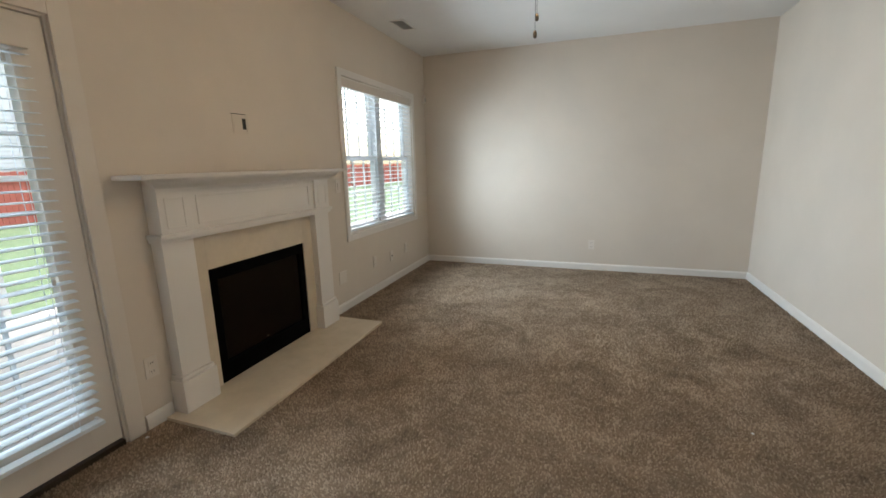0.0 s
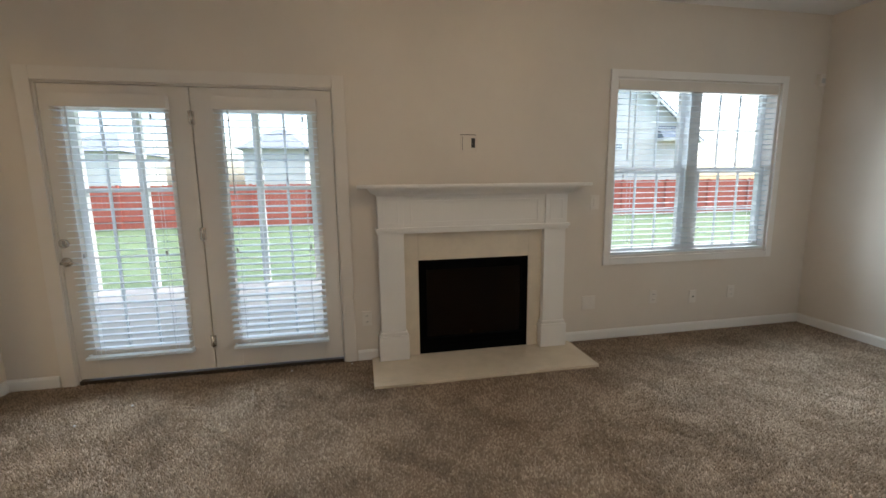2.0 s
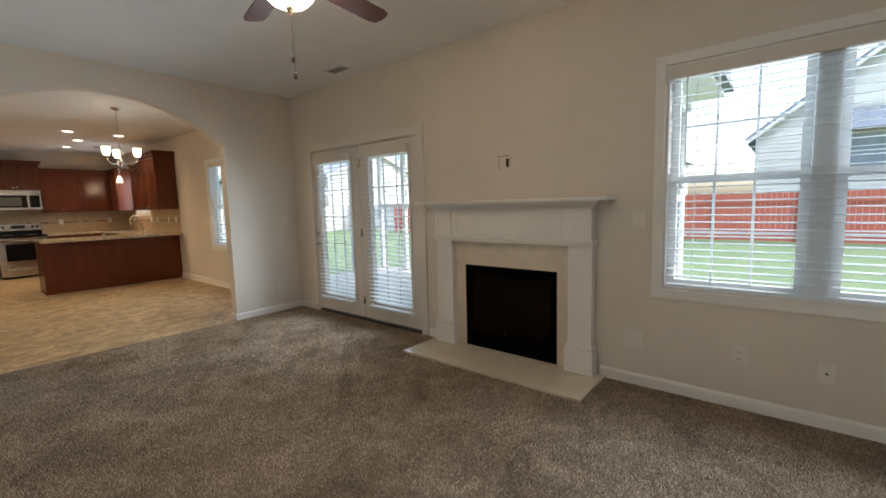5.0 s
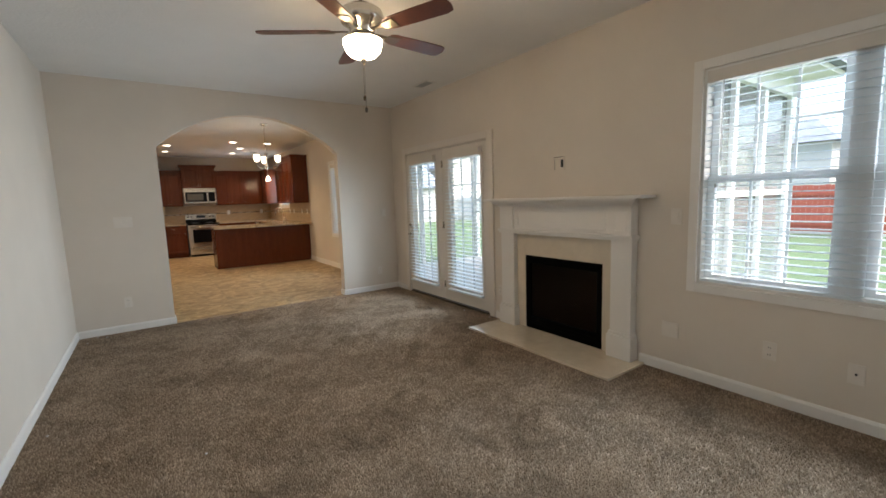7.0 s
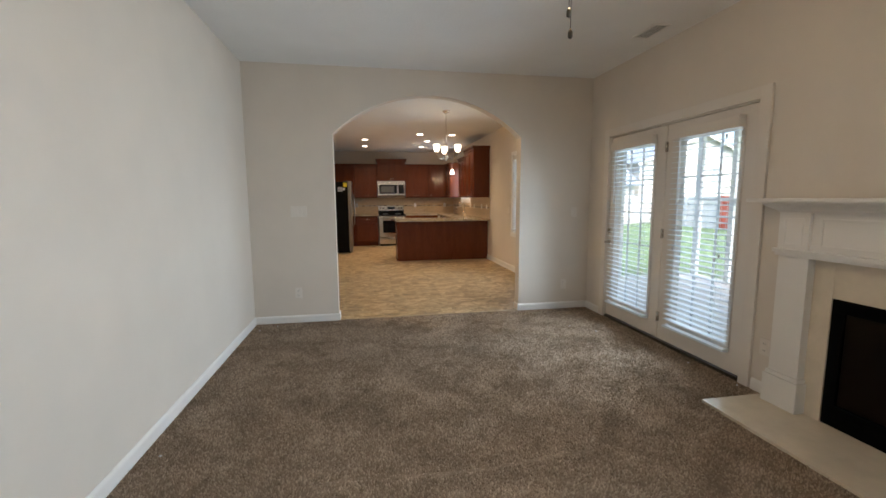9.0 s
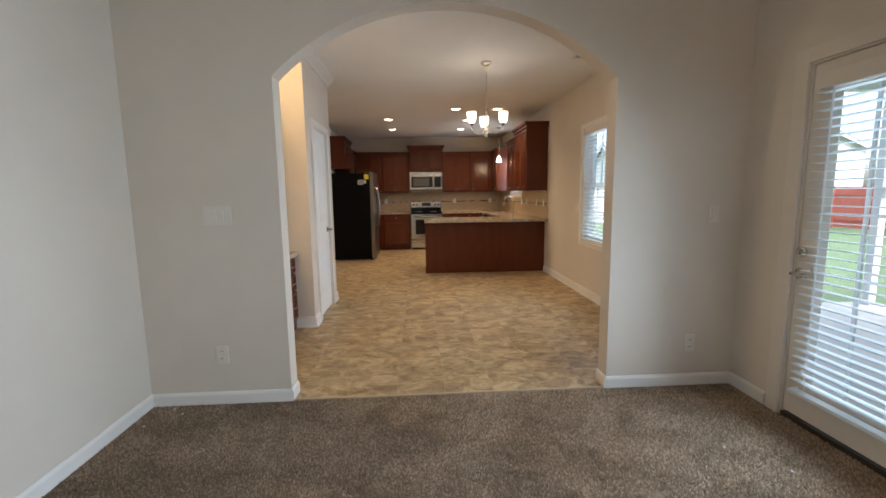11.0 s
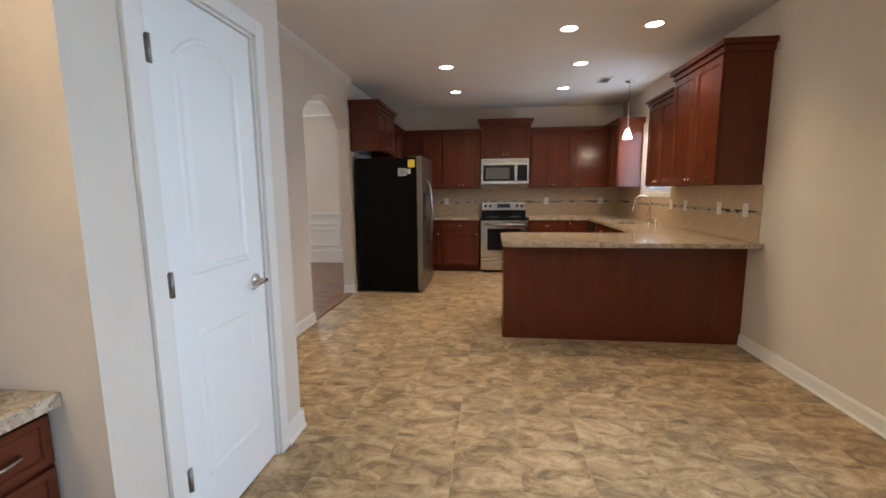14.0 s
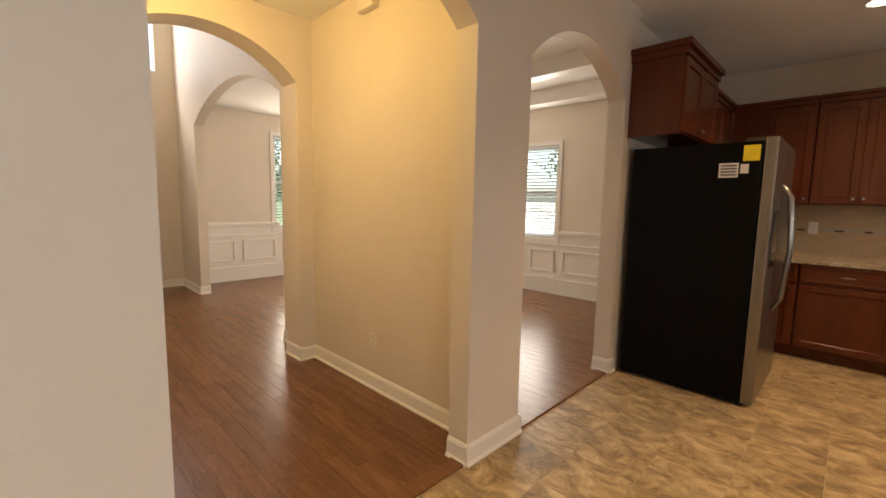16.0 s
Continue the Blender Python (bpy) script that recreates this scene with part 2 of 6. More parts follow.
GRILLE = plain("grey_grille", (0.52, 0.51, 0.49), 0.6)
FENCE = wood("red_stained_fence_board", (0.46, 0.13, 0.085), (0.34, 0.085, 0.055), 0.8, (5, 5, 0.5))
GREYFENCE = wood("weathered_fence_board", (0.62, 0.60, 0.57), (0.48, 0.46, 0.44), 0.85, (5, 5, 0.5))
SHINGLE = plain("slate_grey_shingle", (0.24, 0.26, 0.30), 0.9, var=0.3, scale=3)
CONCRETE = plain("pale_concrete", (0.52, 0.50, 0.47), 0.85, var=0.15, scale=3)
LEAF = plain("leaf", (0.07, 0.14, 0.035), 0.6, var=0.5, scale=3)
BARK = plain("bark", (0.10, 0.075, 0.05), 0.9, var=0.4)
FROST = glowing("frosted_glass_lit", (1.0, 0.80, 0.55), 1.6)
FANBOWL = glowing("fan_bowl_lit", (1.0, 0.80, 0.55), 6.0)
CAN = glowing("recessed_lamp_lit", (1.0, 0.85, 0.66), 2.5)
GRILLE_GLASS = plain("grey_mesh_glass", (0.085, 0.08, 0.075), 0.25, var=0.1)
HINGE = plain("aged_nickel_hinge", (0.30, 0.27, 0.24), 0.35, 0.9)
DISPLAY = plain("dark_display", (0.02, 0.025, 0.03), 0.1)


# ---- building helpers ----
def box(bm, x0, x1, y0, y1, z0, z1, bev=0.0):
    lo, hi = (min(x0, x1), min(y0, y1), min(z0, z1)), (max(x0, x1), max(y0, y1), max(z0, z1))
    m = Matrix.Translation([(a + b) / 2 for a, b in zip(lo, hi)]) @ Matrix.Diagonal([*(b - a for a, b in zip(lo, hi)), 1])
    vs = bmesh.ops.create_cube(bm, size=1, matrix=m)["verts"]
    if bev:
        bmesh.ops.bevel(bm, geom=list({e for v in vs for e in v.link_edges}), offset=bev, segments=2, affect="EDGES", profile=0.7)


def boxes(*rows, bev=0.0):
    bm = bmesh.new()
    for r in rows:
        box(bm, *r, bev=bev)
    return bm


def lathe(profile, centre=(0, 0, 0), steps=24, axis="z"):
    """A turned shape from (radius, height) pairs."""
    bm = bmesh.new()
    rings = []
    for r, h in profile:
        ring = []
        for i in range(steps):
            a = 2 * math.pi * i / steps
            p = (r * math.cos(a), r * math.sin(a), h)
            if axis == "x":
                p = (p[2], p[0], p[1])
            elif axis == "y":
                p = (p[0], p[2], p[1])
            ring.append(bm.verts.new([c + q for c, q in zip(centre, p)]))
        rings.append(ring)
    for a, b in zip(rings, rings[1:]):
        for i in range(steps):
            bm.faces.new((a[i], a[(i + 1) % steps], b[(i + 1) % steps], b[i]))
    for ring in (rings[0], rings[-1]):
        bm.faces.new(ring)
    bmesh.ops.recalc_face_normals(bm, faces=bm.faces)
    for f in bm.faces:
        f.smooth = len(f.verts) == 4
    return bm


def tube(points, radius, steps=10):
    """A round bar along a line of points."""
    bm = bmesh.new()
    pts, rings = [Vector(p) for p in points], []
    for i, p in enumerate(pts):
        d = (pts[min(i + 1, len(pts) - 1)] - pts[max(i - 1, 0)]).normalized()
        u = d.orthogonal().normalized() if i == 0 else (u - d * u.dot(d)).normalized()
        w = d.cross(u)
        r = radius[i] if isinstance(radius, (list, tuple)) else radius
        rings.append([bm.verts.new(p + u * r * math.cos(2 * math.pi * k / steps) + w * r * math.sin(2 * math.pi * k / steps)) for k in range(steps)])
    for a, b in zip(rings, rings[1:]):
        for k in range(steps):
            bm.faces.new((a[k], a[(k + 1) % steps], b[(k + 1) % steps], b[k])).smooth = True
    bm.faces.new(rings[0]), bm.faces.new(rings[-1])
    bmesh.ops.recalc_face_normals(bm, faces=bm.faces)
    return bm


def prism(outline, lo, hi, axis):
    """A flat outline of (u, v) pairs drawn out along an axis: x keeps (y, z), y keeps (x, z), z keeps (x, y)."""
    bm = bmesh.new()
    put = {"x": lambda u, v, w: (w, u, v), "y": lambda u, v, w: (u, w, v), "z": lambda u, v, w: (u, v, w)}[axis]
    a, b = ([bm.verts.new(put(u, v, w)) for u, v in outline] for w in (lo, hi))
    n = len(outline)
    for i in range(n):
        bm.faces.new((a[i], a[(i + 1) % n], b[(i + 1) % n], b[i]))
    bm.faces.new(a), bm.faces.new(b)
    bmesh.ops.recalc_face_normals(bm, faces=bm.faces)
    return bm


def join(*bms):
    out = bms[0]
    for b in bms[1:]:
        tmp = bpy.data.meshes.new("tmp")
        b.to_mesh(tmp)
        out.from_mesh(tmp)
        b.free()
        bpy.data.meshes.remove(tmp)
    return out


def mesh_of(name, bm, material):
    me = bpy.data.meshes.new(name)
    bm.to_mesh(me)
    bm.free()
    me.materials.append(material)
    return me


def part(name, bm, material, parent=None, label=""):
    ob = new(name, mesh_of(name, bm, material))
    ob.parent = parent
    return tagged(ob, label)


def thing(name, label, category, at=(0, 0, 0), group="", turn=0):
    e = tagged(new(name), label, category, group)
    e.matrix_world = pose(*at, 0, 0, turn)
    return e


def setting(name, bm, material, label, category="wall"):
    return tagged(part(name, bm, material), label, category, kind="structure")


def arch_piece(axis, w0, w1, u0, u1, spring, rise, top, steps=28):
    """The wall over an arched opening between u0 and u1."""
    half, mid = (u1 - u0) / 2, (u0 + u1) / 2
    rad = (half * half + rise * rise) / (2 * rise)
    curve = [(mid - half * math.cos(math.pi * i / steps), ) for i in range(steps + 1)]
    curve = [(u, spring + rise - rad + math.sqrt(max(rad * rad - (u - mid) ** 2, 0))) for (u,) in curve]
    bm = bmesh.new()
    put = (lambda u, v, w: (w, u, v)) if axis == "x" else (lambda u, v, w: (u, w, v))
    cols = [[bm.verts.new(put(u, z, w)) for z, w in ((v, w0), (top, w0), (top, w1), (v, w1))] for u, v in curve]
    for a, b in zip(cols, cols[1:]):
        for i in range(4):
            bm.faces.new((a[i], a[(i + 1) % 4], b[(i + 1) % 4], b[i]))
    bm.faces.new(cols[0]), bm.faces.new(cols[-1])
    bmesh.ops.recalc_face_normals(bm, faces=bm.faces)
    return bm


H = 2.74
# ---- the shell ----
WIN_A, WIN_K, WIN_S = (4.41, 5.98, 0.71, 2.16), (-2.73, -1.13, 0.70, 2.13), (-6.92, -5.98, 1.30, 2.20)
DOORS = (0.40, 2.22, 0.0, 2.02)
YN, YS, XE = 6.44, -8.05, 3.885


def holed_wall(x0, x1, y0, y1, top, holes):
    rows, y = [], y0
    for a, b, lo, hi in sorted(holes):
        rows.append((x0, x1, y, a, 0, top))
        if lo > 0:
            rows.append((x0, x1, a, b, 0, lo))
        rows.append((x0, x1, a, b, hi, top))
        y = b
    rows.append((x0, x1, y, y1, 0, top))
    return boxes(*rows)


setting("wall_west", holed_wall(-0.16, 0, YS - 0.15, YN + 0.15, H, [WIN_A, WIN_K, WIN_S, DOORS]), WALL, "long greige painted outside wall with windows and patio doors")
setting("wall_north", boxes((0, XE + 0.13, YN, YN + 0.15, 0, H)), WALL, "plain greige painted wall at the end of the carpet")
setting("wall_east", boxes((XE, XE + 0.13, -0.13, YN, 0, H)), WALL, "long blank greige painted wall")
setting("wall_arch", join(boxes((0, 0.885, -0.13, 0, 0, H), (3.0, XE, -0.13, 0, 0, H)), arch_piece("y", -0.13, 0, 0.885, 3.0, 2.045, 0.43, H)), WALL, "greige painted wall with a wide arched opening to the kitchen")
setting("wall_south", boxes((0, 3.97, YS - 0.15, YS, 0, H)), WALL, "kitchen end wall behind the cabinets")
setting("wall_nook", boxes((3.97, 4.10, -1.57, -0.13, 0, H)), WALL, "painted back wall of the desk nook")
setting("wall_closet", boxes((3.22, 3.34, -1.822, -1.57, 0, H), (3.22, 3.34, -2.72, -2.472, 0, H), (3.22, 3.34, -2.472, -1.822, 2.05, H),
        (3.34, 4.10, -1.69, -1.57, 0, H), (3.34, 4.10, -2.72, -2.60, 0, H)), WALL, "painted closet walls that stand out into the kitchen")
setting("wall_kitchen_east", join(boxes((3.97, 4.10, -2.84, -2.72, 0, H), (3.97, 4.10, -4.595, -4.145, 0, H), (3.97, 4.10, YS - 0.15, -5.86, 0, H)),
        arch_piece("x", 3.97, 4.10, -4.145, -2.84, 2.16, 0.26, H), arch_piece("x", 3.97, 4.10, -5.86, -4.595, 2.13, 0.27, H)), WALL, "painted kitchen wall with two arched openings")
setting("wall_hall", boxes((4.10, 6.10, -4.45, -4.33, 0, H)), WALL, "warm-lit painted hall wall")
setting("wall_closet_back", boxes((4.10, 4.16, -2.58, -0.13, 0, H)), WALL, "hidden back wall of the closet")
setting("wall_hall_north", boxes((4.10, 9.9, -2.72, -2.58, 0, H)), WALL, "painted hall wall behind the closet")
setting("wall_foyer_arch", join(boxes((5.86, 6.10, -4.33, -4.20, 0, H), (5.86, 6.10, -2.95, -2.72, 0, H)),
        arch_piece("x", 5.86, 6.10, -4.20, -2.95, 2.25, 0.27, H)), WALL, "painted wall with the arched opening to the foyer")
setting("wall_dining_arch", join(boxes((6.10, 6.45, -4.45, -4.33, 0, 5.2), (9.05, 9.9, -4.45, -4.33, 0, 5.2)),
        arch_piece("y", -4.45, -4.33, 6.45, 9.05, 2.30, 0.34, 5.2)), WALL, "painted foyer wall with the arched opening to the dining room")
setting("wall_foyer_east", boxes((9.9, 10.05, -4.33, -2.58, 0, 3.1), (9.9, 10.05, -4.33, -4.1, 3.1, 4.9), (9.9, 10.05, -2.8, -2.58, 3.1, 4.9), (9.9, 10.05, -4.33, -2.58, 4.9, 5.2)), WALL, "tall painted foyer wall")
setting("wall_foyer_upper", boxes((6.10, 9.9, -2.58, -2.46, H, 5.2), (6.0, 6.10, -4.45, -2.46, H, 5.2)), WALL, "upper painted walls of the tall foyer")
# opening for an extra window, added out of view to brighten the dining room
DIN_T = (7.1, 8.06)
DIN_E, DIN_S = (-6.75, -5.72, 0.84, 2.40), (5.82, 6.78, 0.82, 2.20)
setting("wall_dining_east", boxes((9.8, 9.95, -5.72, -4.45, 0, H), (9.8, 9.95, -8.35, -6.75, 0, H), (9.8, 9.95, -6.75, -5.72, 0, DIN_E[2]), (9.8, 9.95, -6.75, -5.72, DIN_E[3], H)), WALL, "painted dining room wall with a window")
setting("wall_dining_south", boxes((4.10, DIN_S[0], -8.35, -8.2, 0, H), (DIN_S[1], DIN_T[0], -8.35, -8.2, 0, H), (DIN_T[1], 9.8, -8.35, -8.2, 0, H), (*DIN_T, -8.35, -8.2, 0, DIN_S[2]), (*DIN_T, -8.35, -8.2, DIN_S[3], H), (DIN_S[0], DIN_S[1], -8.35, -8.2, 0, DIN_S[2]), (DIN_S[0], DIN_S[1], -8.35, -8.2, DIN_S[3], H)), WALL, "painted dining room wall with a window")
setting("ceiling_living", boxes((-0.16, XE + 0.13, 0, YN + 0.15, H, H + 0.12)), CEIL, "white textured living room ceiling", "ceiling")
setting("ceiling_kitchen", boxes((-0.16, 4.10, YS - 0.15, 0, H, H + 0.12)), CEIL, "white textured kitchen ceiling", "ceiling")
setting("ceiling_hall", boxes((4.10, 6.0, -4.45, -2.58, H, H + 0.12)), CEIL, "white hall ceiling", "ceiling")
setting("ceiling_foyer", boxes((6.0, 10.05, -4.45, -2.46, 5.2, 5.32)), CEIL, "high white foyer ceiling", "ceiling")
setting("ceiling_dining", boxes((4.10, 9.95, -8.35, -4.45, H, H + 0.12)), CEIL, "white dining room ceiling", "ceiling")
for y in (-6.35, -7.35):
    setting("ceiling_beam", boxes((4.10, 9.8, y - 0.08, y + 0.08, H - 0.16, H), bev=0.008), TRIM, "white boxed beam across the dining room ceiling", "ceiling beam")

# ---- floors ----
def carpet_sheet():
    nx, ny = 130, 215
    xs, ys = np.linspace(0, XE, nx), np.linspace(0.0, YN, ny)
    gx, gy = np.meshgrid(xs, ys)
    gz = np.array([[0.004 * noise.noise(Vector((x * 9, y * 9, 0))) + 0.005 * noise.noise(Vector((x * 27, y * 27, 3))) for x in xs] for y in ys])
    verts = np.stack([gx, gy, gz * 0.4 - 0.006], -1).reshape(-1, 3)
    i = (np.arange(ny - 1)[:, None] * nx + np.arange(nx - 1)).ravel()
    me = bpy.data.meshes.new("carpet")
    me.from_pydata(verts.tolist(), [], np.stack([i, i + 1, i + nx + 1, i + nx], 1).tolist())
    me.materials.append(CARPET)
    me.polygons.foreach_set("use_smooth", [True] * len(me.polygons))
    return tagged(new("floor_carpet", me), "mottled brown cut-pile carpet over the living room floor", "carpet", kind="structure")


def carpet_pile(step=0.0105):
    """The pile as upright tufts that lean this way and that in patches, as feet and a cleaner leave them."""
    rng = np.random.default_rng(2)
    gx, gy = np.meshgrid(np.arange(0.006, XE - 0.004, step), np.arange(0.004, YN - 0.004, step))
    x, y = (gx + rng.uniform(-0.42, 0.42, gx.shape) * step).ravel(), (gy + rng.uniform(-0.42, 0.42, gx.shape) * step).ravel()
    keep = ~((x < 0.504) & (y > 2.406) & (y < 4.061))
    x, y = x[keep], y[keep]
    wave = lambda a, b, c, p: np.sin(a * x + b * y + p + 1.7 * np.sin(c * y - 0.6 * a * x + 2 * p))
    lean_x = 0.0020 * (wave(5.1, 2.3, 3.7, 0.4) + 0.7 * wave(-3.2, 6.9, 4.9, 2.1) + 0.8 * wave(19.3, -14.1, 11.0, 1.2))
    lean_y = 0.0020 * (wave(2.7, -5.6, 4.1, 1.9) + 0.7 * wave(7.7, 3.4, 5.2, 0.3) + 0.8 * wave(-15.3, 21.1, 9.0, 2.7))
    n, a = len(x), rng.uniform(0, 6.283, len(x))
    tall, r = rng.uniform(0.006, 0.0135, n), rng.uniform(0.0045, 0.0068, n)
    seam = (np.abs(y - 2.80 + 0.02 * np.sin(5 * x)) < 0.016) & (x > 1.5) & (x < 2.95)
    tall = np.where(seam, tall * 0.12, tall)
    co = np.empty((n, 4, 3))
    for k in range(3):
        co[:, k, 0], co[:, k, 1], co[:, k, 2] = x + r * np.cos(a + 2.094 * k), y + r * np.sin(a + 2.094 * k), -0.006
    co[:, 3, 0], co[:, 3, 1] = x + lean_x + rng.normal(0, 0.003, n), y + lean_y + rng.normal(0, 0.003, n)
    co[:, 3, 2] = tall - 0.004
    co[:, :, 0] = np.clip(co[:, :, 0], 0.001, XE - 0.001)
    co[:, :, 1] = np.clip(co[:, :, 1], 0.001, YN - 0.001)
    tri = (np.arange(n)[:, None, None] * 4 + np.array([[0, 1, 3], [1, 2, 3], [2, 0, 3]])).reshape(-1)
    me = bpy.data.meshes.new("carpet_pile")
    me.vertices.add(4 * n), me.loops.add(9 * n), me.polygons.add(3 * n)
    me.vertices.foreach_set("co", co.ravel())
    me.loops.foreach_set("vertex_index", tri)
    me.polygons.foreach_set("loop_start", np.arange(3 * n) * 3)
    me.update(calc_edges=True)
    me.materials.append(CARPET)
    tagged(new("carpet_pile", me), "mottled brown cut-pile carpet tufts", "carpet", kind="stuff")


carpet_sheet()
carpet_pile()
setting("subfloor", boxes((-0.16, XE + 0.13, 0, YN + 0.15, -0.12, -0.016)), GROUT, "slab under the carpet", "floor")
floor_kitchen = setting("floor_kitchen", boxes((-0.16, 4.10, YS - 0.15, 0, -0.12, -0.0012)), GROUT, "tan stone-look tiled kitchen floor", "floor")
floor_hall = setting("floor_hall", boxes((4.10, 10.05, -8.35, -2.46, -0.12, -0.004)), PLANKBED, "dark glossy floorboards of hall, foyer and dining room", "floor")

# ---- trim ----
BASEBOARD = [(0, 0), (0.015, 0), (0.015, 0.075), (0.010, 0.088), (0.005, 0.095), (0, 0.095)]


SHOE = [(0, 0), (0.026, 0), (0.026, 0.008), (0.016, 0.018), (0.013, 0.078), (0.008, 0.088), (0.004, 0.095), (0, 0.095)]


def baseboard(x0, y0, x1, y1, tall=1.0, profile=BASEBOARD):
    """A moulded board along a wall; the room lies to the left of the way from start to end."""
    d = Vector((x1 - x0, y1 - y0, 0))
    n = Vector((-d.y, d.x, 0)).normalized()
    bm = bmesh.new()
    a, b = ([bm.verts.new(Vector(p) + n * u + Vector((0, 0, v * tall))) for u, v in profile] for p in ((x0, y0, 0), (x1, y1, 0)))
    n = len(profile)
    for i in range(n):
        bm.faces.new((a[i], a[(i + 1) % n], b[(i + 1) % n], b[i]))
    bm.faces.new(a), bm.faces.new(b)
    bmesh.ops.recalc_face_normals(bm, faces=bm.faces)
    setting("baseboard", bm, TRIM, "white moulded baseboard along the wall", "baseboard")


for run in ((0, YN, 0, 4.01), (0, 2.46, 0, 2.31), (0, 0.31, 0, 0), (XE, YN, 0.015, YN), (XE, 0, XE, YN - 0.015), (0.015, 0, 0.885, 0), (3.0, 0, XE - 0.015, 0),
            (0.885, 0.012, 0.885, -0.13), (3.0, -0.13, 3.0, 0.012)):
    baseboard(*run, tall=0.85)
baseboard(0, -0.13, 0, -4.335, 1.05, SHOE)
for run in ((3.22, -1.57, 3.97, -1.57), (3.97, -1.57, 3.97, -0.13), (3.22, -1.757, 3.22, -1.555), (3.22, -2.7375, 3.22, -2.54), (3.97, -2.72, 3.2075, -2.72),
            (3.97, -4.6125, 3.97, -4.1275), (3.9575, -4.145, 4.10, -4.145), (4.10, -4.595, 3.9575, -4.595), (3.97, -5.95, 3.97, -5.8425), (3.9575, -5.86, 4.10, -5.86),
            (4.10, -4.33, 5.845, -4.33), (5.8425, -4.20, 6.1175, -4.20), (5.86, -4.33, 5.86, -4.1875), (6.10, -4.33, 6.45, -4.33), (9.05, -4.33, 9.885, -4.33), (9.05, -4.45, 9.05, -4.315), (9.9, -4.33, 9.9, -2.72)):
    baseboard(*run, 1.15, SHOE)
for x, y0, y1 in ((3.22, -2.72, -1.57),):
    crown = prism([(0, H), (-0.09, H), (-0.085, H - 0.02), (-0.03, H - 0.075), (-0.02, H - 0.095), (0, H - 0.095)], y0, y1, "y")
    crown.transform(Matrix.Translation((x, 0, 0)))
    setting("crown_moulding", crown, TRIM, "white crown moulding along the top of the closet", "moulding")
crown = prism([(0, H), (-0.07, H), (-0.065, H - 0.02), (-0.02, H - 0.06), (0, H - 0.07)], -5.9, -2.84, "y")
crown.transform(Matrix.Translation((3.97, 0, 0)))
setting("crown_moulding", crown, TRIM, "white crown moulding along the kitchen wall", "moulding")
setting("threshold", boxes((3.97, 4.06, -5.845, -4.61, -0.003, 0.012), bev=0.004), PLANK, "dark wood threshold strip under the arch", "threshold")
setting("threshold", boxes((3.97, 4.06, -4.13, -2.84, -0.003, 0.012), bev=0.004), PLANK, "dark wood threshold strip under the arch", "threshold")


# ---- windows ----
def sash(bm, x, y0, y1, z0, z1, cols, rows, bar=0.045):
    box(bm, x - 0.02, x + 0.02, y0, y0 + bar, z0, z1)
    box(bm, x - 0.02, x + 0.02, y1 - bar, y1, z0, z1)
    box(bm, x - 0.02, x + 0.02, y0 + bar, y1 - bar, z0, z0 + bar)
    box(bm, x - 0.02, x + 0.02, y0 + bar, y1 - bar, z1 - bar, z1)


def muntins(x, y0, y1, z0, z1, cols, rows):
    bm = bmesh.new()
    for i in range(1, cols):
        y = y0 + (y1 - y0) * i / cols
        box(bm, x - 0.007, x + 0.007, y - 0.0075, y + 0.0075, z0, z1)
    for i in range(1, rows):
        z = z0 + (z1 - z0) * i / rows
        box(bm, x - 0.0065, x + 0.0065, y0, y1, z - 0.0075, z + 0.0075)
    return bm


def pane(x, y0, y1, z0, z1, parent):
    p = part("pane", boxes((x - 0.002, x + 0.002, y0, y1, z0, z1)), GLASS, parent)
    p.visible_shadow = False
    return p


def window(name, y0, y1, z0, z1, units, grid, label, casing=True):
    """A double-hung window in the wall at x = 0, seen from inside, with its casing."""
    w = tagged(new(name), label, "window", kind="structure")
    mid = (z0 + z1) / 2
    width = (y1 - y0) / units
    jamb = boxes((-0.155, -0.005, y0, y0 + 0.018, z0, z1), (-0.155, -0.005, y1 - 0.018, y1, z0, z1), (-0.155, -0.005, y0 + 0.018, y1 - 0.018, z1 - 0.018, z1), (-0.155, -0.004, y0 + 0.018, y1 - 0.018, z0, z0 + 0.018))
    part("jamb", jamb, TRIM, w)
    for u in range(units):
        a, b = y0 + u * width + 0.02 + (0.035 if u else 0), y0 + (u + 1) * width - 0.02 - (0.035 if u < units - 1 else 0)
        for k, (lo, hi, x) in enumerate(((z0 + 0.018, mid + 0.02, -0.085), (mid - 0.02, z1 - 0.018, -0.125))):
            bm = bmesh.new()
            sash(bm, x, a, b, lo, hi, 3, 2)
            s = part("lower_sash" if k == 0 else "upper_sash", bm, VINYL, w)
            part("muntin", muntins(x, a + 0.045, b - 0.045, lo + 0.045, hi - 0.045, *grid), VINYL, s)
            pane(x, a + 0.04, b - 0.04, lo + 0.04, hi - 0.04, s)
        if u:
            part("mullion", boxes((-0.15, -0.05, y0 + u * width - 0.055, y0 + u * width + 0.055, z0 + 0.018, z1 - 0.018), bev=0.006), VINYL, w)
    if casing:
        c = 0.06
        for n, r in (("side_casing", (0, 0.018, y0 - c, y0, z0 - c, z1 + c)), ("side_casing", (0, 0.018, y1, y1 + c, z0 - c, z1 + c)),
                     ("head_casing", (0, 0.0175, y0, y1, z1, z1 + c)), ("sill_casing", (0, 0.0175, y0, y1, z0 - c, z0))):
            part(n, boxes(r, bev=0.004), TRIM, w)
    return w


